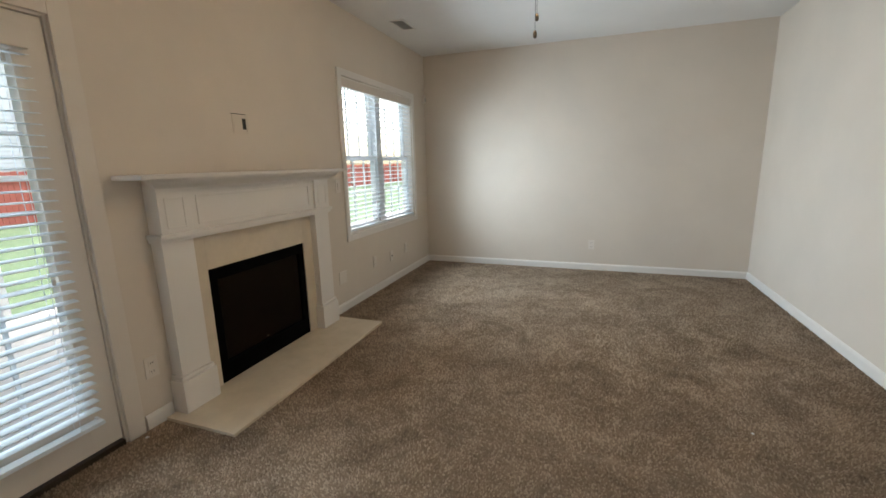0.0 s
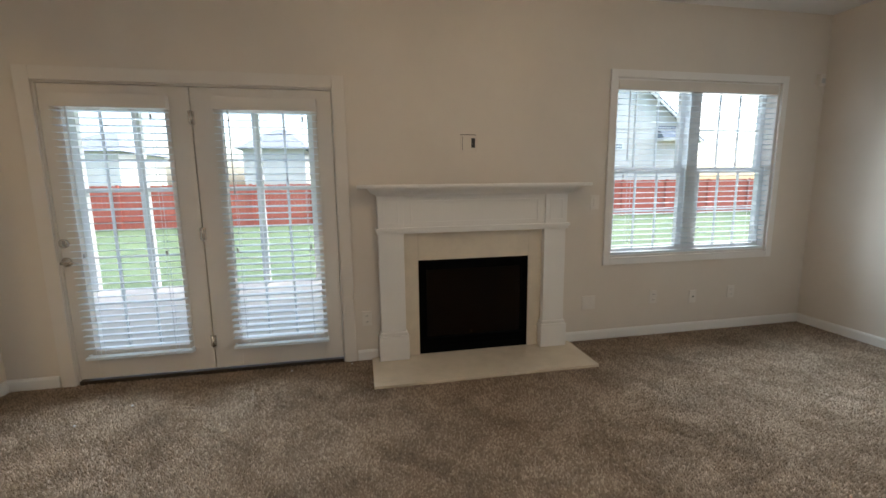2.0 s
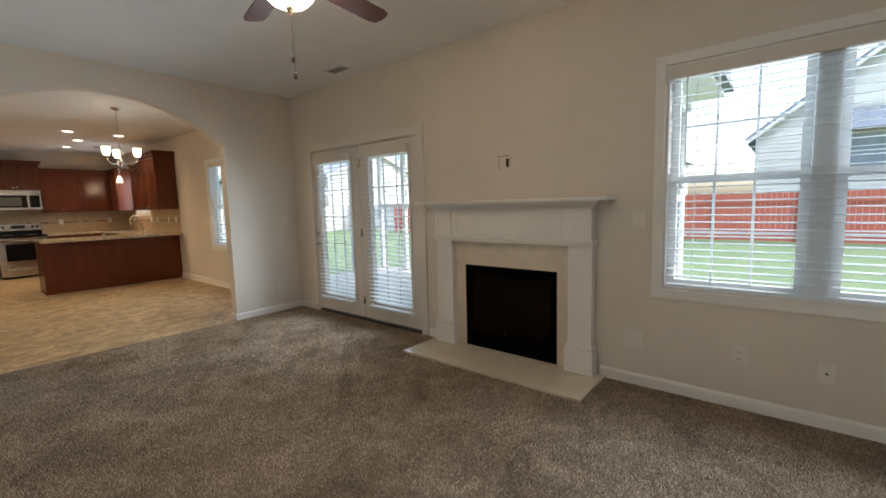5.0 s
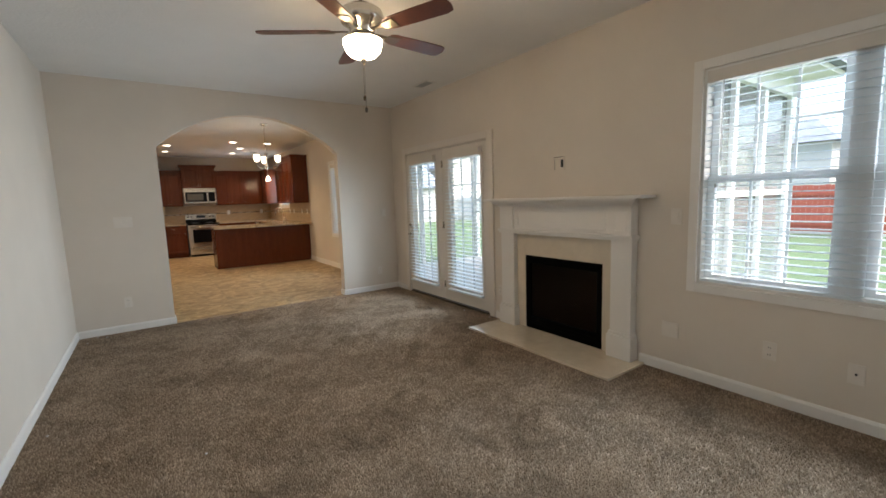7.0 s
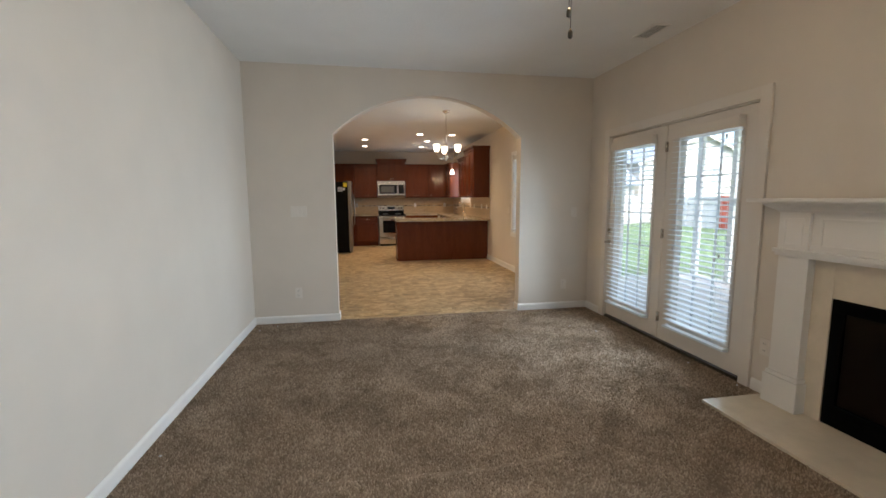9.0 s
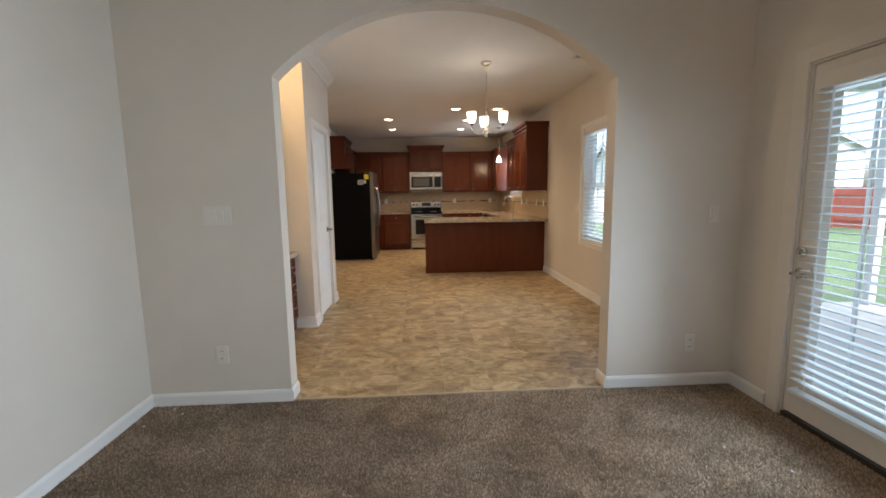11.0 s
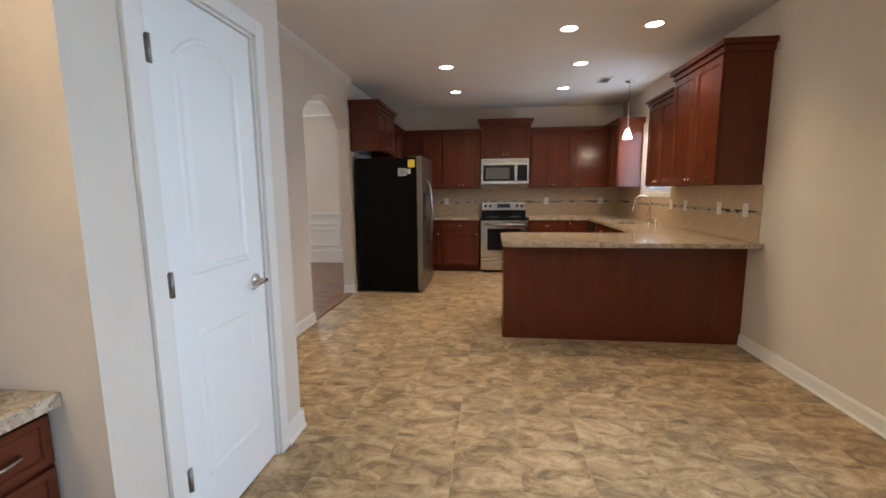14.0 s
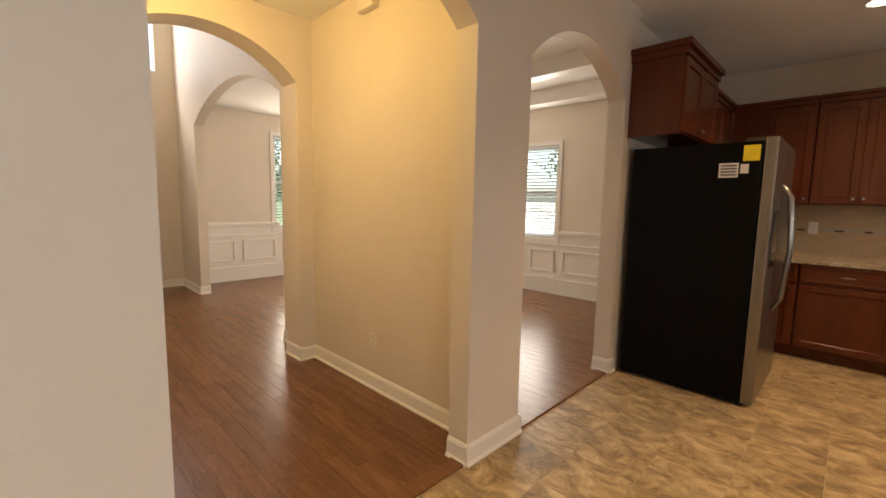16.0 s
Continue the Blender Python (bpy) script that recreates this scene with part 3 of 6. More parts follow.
def blind(y0, y1, z0, z1, x, tilt, pitch, label, deep=0.048, head=0.06, drop=0.0):
    """A slatted blind between y0 and y1: head rail, slats, bottom rail, ladder cords and a wand."""
    b = thing("window_blind", label, "blind", (x, (y0 + y1) / 2, z0), "slatted blinds")
    w = (y1 - y0) / 2
    part("head_rail", boxes((-0.03, 0.028, -w, w, z1 - z0 - head, z1 - z0), bev=0.004), BACKLITPAINT, b)
    slat = bmesh.new()
    n = 4
    lo, hi = [], []
    for i in range(n + 1):
        u = (i / n - 0.5) * deep
        for row, dz in ((lo, -0.0014), (hi, 0.0014)):
            crown = 0.0025 * (1 - (2 * i / n - 1) ** 2)
            row.append([slat.verts.new((u, s * (w - 0.004), dz + crown)) for s in (-1, 1)])
    for row in (lo, hi):
        for p, q in zip(row, row[1:]):
            slat.faces.new((p[0], p[1], q[1], q[0]))
    for i in (0, n):
        slat.faces.new((lo[i][0], lo[i][1], hi[i][1], hi[i][0]))
    bmesh.ops.recalc_face_normals(slat, faces=slat.faces)
    me = mesh_of("slat", slat, SLAT)
    top, low = z1 - z0 - head - 0.02, 0.045
    count = int((top - low) / pitch)
    for i in range(count + 1):
        s = new("slat", me)
        s.parent = b
        s.matrix_basis = pose(0, 0, top - i * pitch, 0, tilt + 1.5 * math.sin(i * 2.3), 0.12 * math.sin(i * 1.7))
    part("bottom_rail", boxes((-0.026, 0.026, -w, w, 0.0, 0.02), bev=0.004), SLAT, b)
    for k in (-0.8, 0.0, 0.8) if w > 0.5 else (-0.7, 0.7):
        part("ladder_cord", boxes((0.0235, 0.0247, k * w - 0.001, k * w + 0.001, 0.02, top), (-0.0247, -0.0235, k * w - 0.001, k * w + 0.001, 0.02, top)), SLAT, b)
    for y, z in ((0.72 * w, top - 0.03), (-0.74 * w, 0.44 * top), (0.74 * w, 0.44 * top)) if w < 0.5 else ((-0.9 * w, 0.5 * top),):
        part("cord_stop", boxes((0.026, 0.036, y - 0.006, y + 0.006, z - 0.014, z + 0.014), bev=0.003), GRILLE, b, "small grey cord stop")
    part("wand", tube([(0.032, -w + 0.10, z1 - z0 - head), (0.034, -w + 0.10, z1 - z0 - head - 0.55)], 0.004, 6), VINYL, b)
    return b


window("window_1", *WIN_A, 2, (3, 2), "white twin double-hung window with grids over the lawn")
window("window_2", *WIN_K, 2, (3, 2), "white twin double-hung window with grids in the dinette")
window("window_3", *WIN_S, 1, (3, 2), "white double-hung window over the sink")
blind(WIN_A[0] + 0.02, WIN_A[1] - 0.02, WIN_A[2] + 0.02, WIN_A[3] - 0.015, -0.028, 4, 0.0445, "white slatted blind, slats open, over the wide window", head=0.075)
blind(WIN_K[0] + 0.02, WIN_K[1] - 0.02, WIN_K[2] + 0.02, WIN_K[3] - 0.015, -0.028, 8, 0.0445, "white slatted blind, slats open, in the dinette window")
blind(WIN_S[0] + 0.02, WIN_S[1] - 0.02, WIN_S[2] + 0.02, WIN_S[3] - 0.015, -0.028, 8, 0.0445, "white slatted blind, half shut, over the sink")


# ---- patio doors ----
def patio_doors():
    y0, y1, _, top = DOORS
    fr = tagged(new("door_frame"), "white painted frame round the patio doors", "door frame", kind="structure")
    c = 0.075
    for n, r in (("side_casing", (0, 0.02, y0 - c, y0 + 0.01, 0, top + c)), ("side_casing", (0, 0.02, y1 - 0.01, y1 + c, 0, top + c)), ("head_casing", (0, 0.0195, y0 + 0.01, y1 - 0.01, top - 0.01, top + c))):
        part(n, boxes(r, bev=0.005), BACKLITPAINT, fr)
    part("jamb", boxes((-0.155, -0.002, y0, y0 + 0.02, 0, top), (-0.155, -0.002, y1 - 0.02, y1, 0, top), (-0.155, -0.002, y0 + 0.02, y1 - 0.02, top - 0.02, top)), BACKLITPAINT, fr)
    part("sill", boxes((-0.17, 0.004, y0 + 0.02, y1 - 0.02, -0.02, 0.024), bev=0.004), BRONZE, fr, "dark bronze door sill")
    mid = 1.29
    for i, (a, b, g0, g1) in enumerate(((y0 + 0.023, mid - 0.004, 0.545, 1.135), (mid + 0.004, y1 - 0.023, 1.475, 2.065))):
        d = tagged(new("door_1" if i == 0 else "door_2"), ("white glazed patio door with knob and deadbolt, shut" if i == 0 else "white glazed fixed patio door panel"), "patio door", kind="structure")
        lo, hi = 0.235, 1.845
        if i == 0:
            first = d
        part("stile", boxes((-0.06, -0.012, a, g0, 0.034, top - 0.024), bev=0.002), BACKLITPAINT, d)
        part("stile", boxes((-0.06, -0.012, g1, b, 0.034, top - 0.024), bev=0.002), BACKLITPAINT, d)
        part("bottom_rail", boxes((-0.06, -0.0125, g0, g1, 0.034, lo)), BACKLITPAINT, d)
        part("top_rail", boxes((-0.06, -0.0125, g0, g1, hi, top - 0.024)), BACKLITPAINT, d)
        f = 0.028
        lite = part("lite_frame", boxes((-0.012, 0.0, g0 - f, g0, lo - f, hi + f), (-0.012, 0.0, g1, g1 + f, lo - f, hi + f), (-0.012, -0.0005, g0, g1, lo - f, lo), (-0.012, -0.0005, g0, g1, hi, hi + f), bev=0.003), BACKLITPAINT, d)
        part("muntin", muntins(-0.036, g0, g1, lo, hi, 3, 5), VINYL, lite)
        pane(-0.036, g0, g1, lo, hi, lite)
        blind(g0 - 0.035, g1 + 0.035, lo - 0.045, hi + 0.085, 0.034, 5 if i else -3, 0.0445, "white slatted blind, slats open, hung on the patio door", head=0.085)
        for y in (-1, 1):
            clip = boxes((0.0, 0.03, (g0 if y < 0 else g1) + y * 0.028 - 0.006, (g0 if y < 0 else g1) + y * 0.028 + 0.006, lo - 0.05, lo - 0.02))
            part("hold_down_clip", clip, VINYL, lite)
    part("astragal", boxes((-0.075, -0.061, mid - 0.025, mid + 0.025, 0.026, top - 0.022)), BACKLITPAINT, fr)
    for z in (0.24, 1.02, 1.80):
        part("hinge", join(lathe([(0.008, -0.045), (0.008, 0.045)], (-0.004, mid, z), 10), boxes((-0.0125, -0.009, mid - 0.02, mid + 0.02, z - 0.042, z + 0.042))), NICKEL, fr)
    k = part("door_lever", lathe([(0.032, 0.0), (0.032, 0.006), (0.026, 0.011), (0.011, 0.012), (0.011, 0.05)], axis="x"), NICKEL, first, "satin nickel lever on a round rose")
    k.location = (-0.012, 0.447, 0.86)
    part("lever_arm", tube([(0.05, -0.005, 0), (0.054, 0.02, 0.002), (0.054, 0.06, 0.001), (0.05, 0.095, -0.006)], [0.011, 0.010, 0.008, 0.006]), NICKEL, k)
    k = part("deadbolt", lathe([(0.031, 0.0), (0.031, 0.008), (0.024, 0.014)], axis="x"), NICKEL, first, "satin nickel deadbolt")
    k.location = (-0.012, 0.447, 0.985)
    part("thumb_turn", boxes((0.012, 0.03, -0.005, 0.005, -0.017, 0.017), bev=0.003), NICKEL, k)


patio_doors()


# ---- fireplace ----
def panel_frame(bm, x, y0, y1, z0, z1, w=0.016, d=0.008):
    """A raised picture-frame bead on a face that looks along +x."""
    box(bm, x, x + d, y0, y0 + w, z0, z1, 0.003)
    box(bm, x, x + d, y1 - w, y1, z0, z1, 0.003)
    box(bm, x, x + d, y0 + w, y1 - w, z0, z0 + w, 0.003)
    box(bm, x, x + d, y0 + w, y1 - w, z1 - w, z1, 0.003)


def fireplace():
    f = tagged(new("fireplace"), "white painted mantel with cream marble surround and black firebox", "fireplace")
    c = 3.235
    L, R = (2.49, 2.677), (3.787, 3.968)
    hearth = part("hearth", boxes((0.002, 0.497, 2.413, 4.054, -0.01, 0.014), bev=0.003), MARBLE, f, "polished cream marble hearth slab")
    for row in ((0.002, 0.030, L[1], 2.786, 0.014, 0.985), (0.002, 0.030, 3.679, R[0], 0.014, 0.985), (0.002, 0.030, 2.787, 3.678, 0.768, 0.985)):
        part("marble_slab", boxes(row, bev=0.001), MARBLE, f, "polished cream marble slab")
    for a, b in (L, R):
        part("plinth", boxes((0.002, 0.105, a - 0.020, b + 0.020, 0.014, 0.205), bev=0.006), TRIM, f)
        bm = boxes((0.002, 0.082, a, b, 0.205, 0.985), bev=0.003)
        box(bm, 0.002, 0.096, a - 0.012, b + 0.012, 0.205, 0.232, 0.011)
        part("pilaster", bm, TRIM, f)
        bm = boxes((0.002, 0.098, a, b, 1.03, 1.255), bev=0.003)
        panel_frame(bm, 0.098, a + 0.035, b - 0.035, 1.055, 1.22, 0.011, 0.004)
        part("corner_block", bm, TRIM, f)
    part("architrave", boxes((0.002, 0.10, L[0] - 0.012, R[1] + 0.012, 0.985, 1.005), (0.002, 0.115, L[0] - 0.02, R[1] + 0.02, 1.005, 1.03), bev=0.004), TRIM, f)
    bm = boxes((0.002, 0.078, L[1], R[0], 1.03, 1.255))
    panel_frame(bm, 0.078, L[1] + 0.05, R[0] - 0.05, 1.055, 1.225, 0.014, 0.007)
    part("frieze", bm, TRIM, f)
    prof = [(0.002, 1.255), (0.105, 1.255), (0.110, 1.268), (0.125, 1.275), (0.150, 1.290), (0.165, 1.306), (0.170, 1.318), (0.002, 1.318)]
    bed = bmesh.new()
    rings = []
    for y, s in ((L[0], -1), (R[1], 1)):
        rings.append([bed.verts.new((x, y + s * max(x - 0.10, 0), z)) for x, z in prof])
    n = len(prof)
    for i in range(n):
        bed.faces.new((rings[0][i], rings[0][(i + 1) % n], rings[1][(i + 1) % n], rings[1][i]))
    for r in rings:
        bed.faces.new(r)
    bmesh.ops.recalc_face_normals(bed, faces=bed.faces)
    part("bed_moulding", bed, TRIM, f)
    part("mantel_shelf", boxes((0.002, 0.215, c - 0.885, c + 0.875, 1.318, 1.342), bev=0.007), TRIM, f)
    # firebox insert
    part("firebox", boxes((-0.36, -0.35, 2.787, 3.678, 0.014, 0.768), (-0.35, 0.022, 2.787, 2.797, 0.014, 0.768), (-0.35, 0.022, 3.668, 3.678, 0.014, 0.768),
                          (-0.35, 0.022, 2.797, 3.668, 0.014, 0.03), (-0.35, 0.022, 2.797, 3.668, 0.758, 0.768)), BLACK, f, "matt black steel firebox")
    part("upper_louvre", boxes((0.0, 0.026, 2.797, 3.668, 0.69, 0.758), bev=0.004), BLACK, f)
    part("lower_louvre", boxes((0.0, 0.026, 2.797, 3.668, 0.03, 0.145), (0.026, 0.030, 2.83, 3.64, 0.06, 0.07), (0.026, 0.030, 2.83, 3.64, 0.095, 0.105), bev=0.003), BLACK, f)
    part("fire_screen_side", boxes((0.0, 0.024, 2.797, 2.85, 0.145, 0.69), bev=0.003), BLACK, f)
    part("fire_screen_side", boxes((0.0, 0.024, 3.62, 3.668, 0.145, 0.69), bev=0.003), BLACK, f)
    p = part("fire_glass", boxes((0.008, 0.012, 2.85, 3.62, 0.145, 0.69)), make_smoked(), f, "dark smoked fire glass")
    for i, (a, b, z, r) in enumerate((((-0.2, 3.0), (-0.16, 3.5), 0.22, 0.045), ((-0.12, 3.05), (-0.2, 3.4), 0.28, 0.04), ((-0.10, 2.98), (-0.09, 3.48), 0.2, 0.035))):
        part("log", tube([(a[0], a[1], z), ((a[0] + b[0]) / 2, (a[1] + b[1]) / 2, z + 0.02), (b[0], b[1], z - 0.01)], [r, r * 1.1, r * 0.9], 9), LOG, f, "brown ceramic log")
    part("gas_knob", lathe([(0.006, 0.0), (0.006, 0.01)], (0.026, 3.20, 0.18), 10, "x"), NICKEL, f)


def make_smoked():
    m, nt, b = nodes_of("smoked_glass", 0.05)
    b.inputs["Transmission Weight"].default_value, b.inputs["IOR"].default_value = 1.0, 1.1
    b.inputs["Base Color"].default_value = (0.14, 0.125, 0.11, 1)
    b.inputs["Specular IOR Level"].default_value = 0.3
    return m


fireplace()


# ---- plates, vents, small fixtures ----
PLATE = {"x": 0, "-x": 180, "y": 90, "-y": -90}


def plate(kind, at, facing, label, wide=0.072, tall=0.115, group="wall plates", white=False):
    """A wall plate with its outlet, switch or jack; facing names the way it looks."""
    p, mat = thing(kind, label, kind.replace("_", " "), at, group, PLATE[facing]), WHITEPLATE if white else PLASTIC
    body = part("cover_plate", boxes((0.0, 0.006, -wide / 2, wide / 2, -tall / 2, tall / 2), bev=0.002), mat, p)
    if kind == "outlet":
        for z in (-0.024, 0.024):
            s = part("socket", boxes((0.006, 0.009, -0.017, 0.017, z - 0.014, z + 0.014), bev=0.002), mat, p)
            part("slot", boxes((0.009, 0.0095, -0.008, -0.005, z - 0.005, z + 0.006), (0.009, 0.0095, 0.005, 0.008, z - 0.005, z + 0.006)), RUBBER, s)
    elif kind == "light_switch":
        for k in range(max(1, round(wide / 0.06)) if wide > 0.1 else 1):
            y = (k - 0.5) * 0.046 if wide > 0.1 else 0
            part("toggle", boxes((0.006, 0.013, y - 0.016, y + 0.016, -0.033, 0.033), bev=0.002), mat, p)
    elif kind == "cable_jack":
        part("jack", lathe([(0.006, 0.006), (0.006, 0.014), (0.003, 0.015)], (0, 0, 0), 10, "x"), RUBBER, p)
    return p


plate("light_switch", (0.0, 4.26, 1.18), "x", "white double light switch plate beside the mantel", 0.075)
plate("blank_plate", (0.0, 4.24, 0.33), "x", "white blank cover plate low on the wall", 0.12, 0.115)
plate("outlet", (0.0, 4.86, 0.34), "x", "white wall outlet under the window")
plate("cable_jack", (0.0, 5.26, 0.32), "x", "white cable jack plate under the window")
plate("outlet", (0.0, 5.66, 0.34), "x", "white wall outlet under the window")
plate("outlet", (0.0, 2.385, 0.33), "x", "white wall outlet between patio doors and mantel")
plate("outlet", (2.2, YN, 0.32), "-y", "white wall outlet on the end wall")
plate("outlet", (3.42, 0.0, 0.33), "y", "white wall outlet beside the arch")
plate("light_switch", (3.38, 0.0, 1.22), "y", "white wide light switch plate beside the arch", 0.165)
plate("outlet", (0.31, 0.0, 0.30), "y", "white wall outlet in the corner by the patio doors")
plate("light_switch", (0.20, 0.0, 1.18), "y", "white light switch plate near the patio doors")
plate("light_switch", (0.0, -2.92, 1.12), "x", "white light switch plate beside the dinette window")
plate("outlet", (3.97, -1.42, 1.10), "-x", "white wall outlet above the desk")
plate("outlet", (5.03, -4.33, 0.35), "y", "white wall outlet in the hall")

tv = thing("recessed_tv_box", "wall-coloured recessed cable box with black opening above the mantel", "wall box", (0.0, 3.196, 1.646))
part("frame", boxes((0.0, 0.008, -0.064, -0.052, -0.062, 0.058), (0.0, 0.008, 0.052, 0.064, -0.062, 0.062), (0.0, 0.0078, -0.052, 0.052, 0.046, 0.058), (0.0, 0.0078, -0.052, 0.052, -0.062, -0.05), bev=0.002), WALL, tv)
part("insert", boxes((0.0, 0.003, -0.052, 0.052, -0.05, 0.046)), WALL, tv)
part("gap", boxes((0.0, 0.0035, -0.066, 0.052, 0.058, 0.063), (0.003, 0.0045, -0.052, -0.049, -0.05, 0.046)), RUBBER, tv, "dark gap round the loose box")
part("opening", boxes((0.003, 0.0045, 0.018, 0.047, -0.034, 0.036)), RUBBER, tv, "black cable opening")
sensor = thing("motion_detector", "small white alarm sensor high in the corner", "alarm sensor", (0.0, 6.37, 2.20))
part("housing", boxes((0.0, 0.04, -0.028, 0.028, -0.05, 0.05), bev=0.01), PLASTIC, sensor)
part("lens", boxes((0.04, 0.043, -0.02, 0.02, -0.03, 0.01), bev=0.002), GRILLE, sensor)
chime = thing("door_chime", "white plastic door chime high on the hall wall", "door chime", (5.06, -4.33, 2.66), turn=90)
part("housing", boxes((0.0, 0.055, -0.09, 0.09, -0.08, 0.08), bev=0.012), PLASTIC, chime)


def ceiling_vent(x, y, long=0.30, wide=0.15, turn=0):
    v = thing("ceiling_vent", "white louvred air vent set in the ceiling", "air vent", (x, y, H), "ceiling vents", turn)
    a, b = long / 2, wide / 2
    part("frame", boxes((-a, a, -b, -b + 0.022, -0.008, 0), (-a, a, b - 0.022, b, -0.008, 0), (-a, -a + 0.022, -b + 0.022, b - 0.022, -0.0078, 0), (a - 0.022, a, -b + 0.022, b - 0.022, -0.0078, 0)), TRIM, v)
    part("backing", boxes((-a + 0.022, a - 0.022, -b + 0.022, b - 0.022, -0.002, 0)), GRILLE, v)
    for i in range(7):
        y0 = -b + 0.03 + i * (wide - 0.06) / 6
        s = part("louvre", boxes((-a + 0.022, a - 0.022, -0.007, 0.007, -0.001, 0.001)), GRILLE, v)
        s.matrix_basis = pose(0, y0, -0.007, 40)


ceiling_vent(0.27, 1.38, turn=90)
ceiling_vent(0.31, 5.15, turn=90)
ceiling_vent(0.71, -6.41, turn=90)
ceiling_vent(0.42, -1.75, turn=90)


# ---- ceiling fan ----
def ceiling_fan():
    x, y = 1.87, 3.12
    f = thing("ceiling_fan", "five-bladed walnut ceiling fan with lit frosted bowl", "ceiling fan", (x, y, 0))
    part("canopy", lathe([(0.07, H), (0.068, H - 0.03), (0.03, H - 0.06), (0.014, H - 0.065)]), NICKEL, f)
    part("downrod", lathe([(0.013, H - 0.06), (0.013, 2.60)], steps=12), NICKEL, f)
    part("motor_housing", lathe([(0.02, 2.63), (0.10, 2.62), (0.135, 2.595), (0.145, 2.56), (0.135, 2.525), (0.10, 2.505), (0.08, 2.47), (0.075, 2.445)]), NICKEL, f, "brushed nickel motor housing")
    part("light_fitter", lathe([(0.07, 2.445), (0.115, 2.432), (0.125, 2.418), (0.12, 2.41)]), NICKEL, f)
    part("glass_bowl", lathe([(0.128, 2.412), (0.126, 2.385), (0.112, 2.345), (0.085, 2.318), (0.05, 2.304), (0.015, 2.30)]), FANBOWL, f, "frosted white glass bowl, lit")
    part("finial", lathe([(0.016, 2.302), (0.02, 2.292), (0.01, 2.282), (0.012, 2.272), (0.003, 2.262)], steps=14), BRONZE, f)
    outline = [(0.20, -0.045), (0.24, -0.058), (0.45, -0.066), (0.62, -0.068), (0.665, -0.055), (0.675, -0.03), (0.682, 0.0), (0.675, 0.03), (0.665, 0.055), (0.62, 0.068), (0.45, 0.066), (0.24, 0.058), (0.20, 0.045)]
    bm = prism(outline, -0.003, 0.003, "z")
    bm.transform(Matrix.Rotation(radians(-12), 4, "X"))
    blade_mesh = mesh_of("blade", bm, BLADEWOOD)
    arm = join(boxes((0.09, 0.2, -0.012, 0.012, -0.004, 0.004), bev=0.002), prism([(0.18, -0.03), (0.28, -0.045), (0.28, 0.045), (0.18, 0.03)], -0.008, -0.004, "z"))
    arm.transform(Matrix.Rotation(radians(-12), 4, "X"))
    arm_mesh = mesh_of("blade_arm", arm, BRONZE)
    for k in range(5):
        for n, me in (("blade", blade_mesh), ("blade_arm", arm_mesh)):
            o = new(n, me)
            o.parent = f
            o.matrix_basis = pose(0, 0, 2.47, 0, 0, 113 + 72 * k)
    for dx, z1 in ((0.03, 2.02), (0.022, 1.945)):
        c = part("pull_chain", tube([(dx, 0.05, 2.42), (dx, 0.05, z1 + 0.03)], 0.0012, 6), BRONZE, f)
        part("pull_knob", lathe([(0.003, z1 + 0.035), (0.009, z1 + 0.025), (0.009, z1 + 0.005), (0.004, z1)], (dx, 0.05, 0), 10), BRONZE, c, "dark pull knob")


ceiling_fan()
lamp("fan_lamp", (1.87, 3.12, 2.22), 1.0, WARM, 0.1)
for k in range(4):  # light that escapes over the rim of the bowl
    a = radians(45 + 90 * k)
    lamp("fan_rim_lamp", (1.87 + 0.155 * math.cos(a), 3.12 + 0.155 * math.sin(a), 2.405), 0.35, HALL, 0.02)


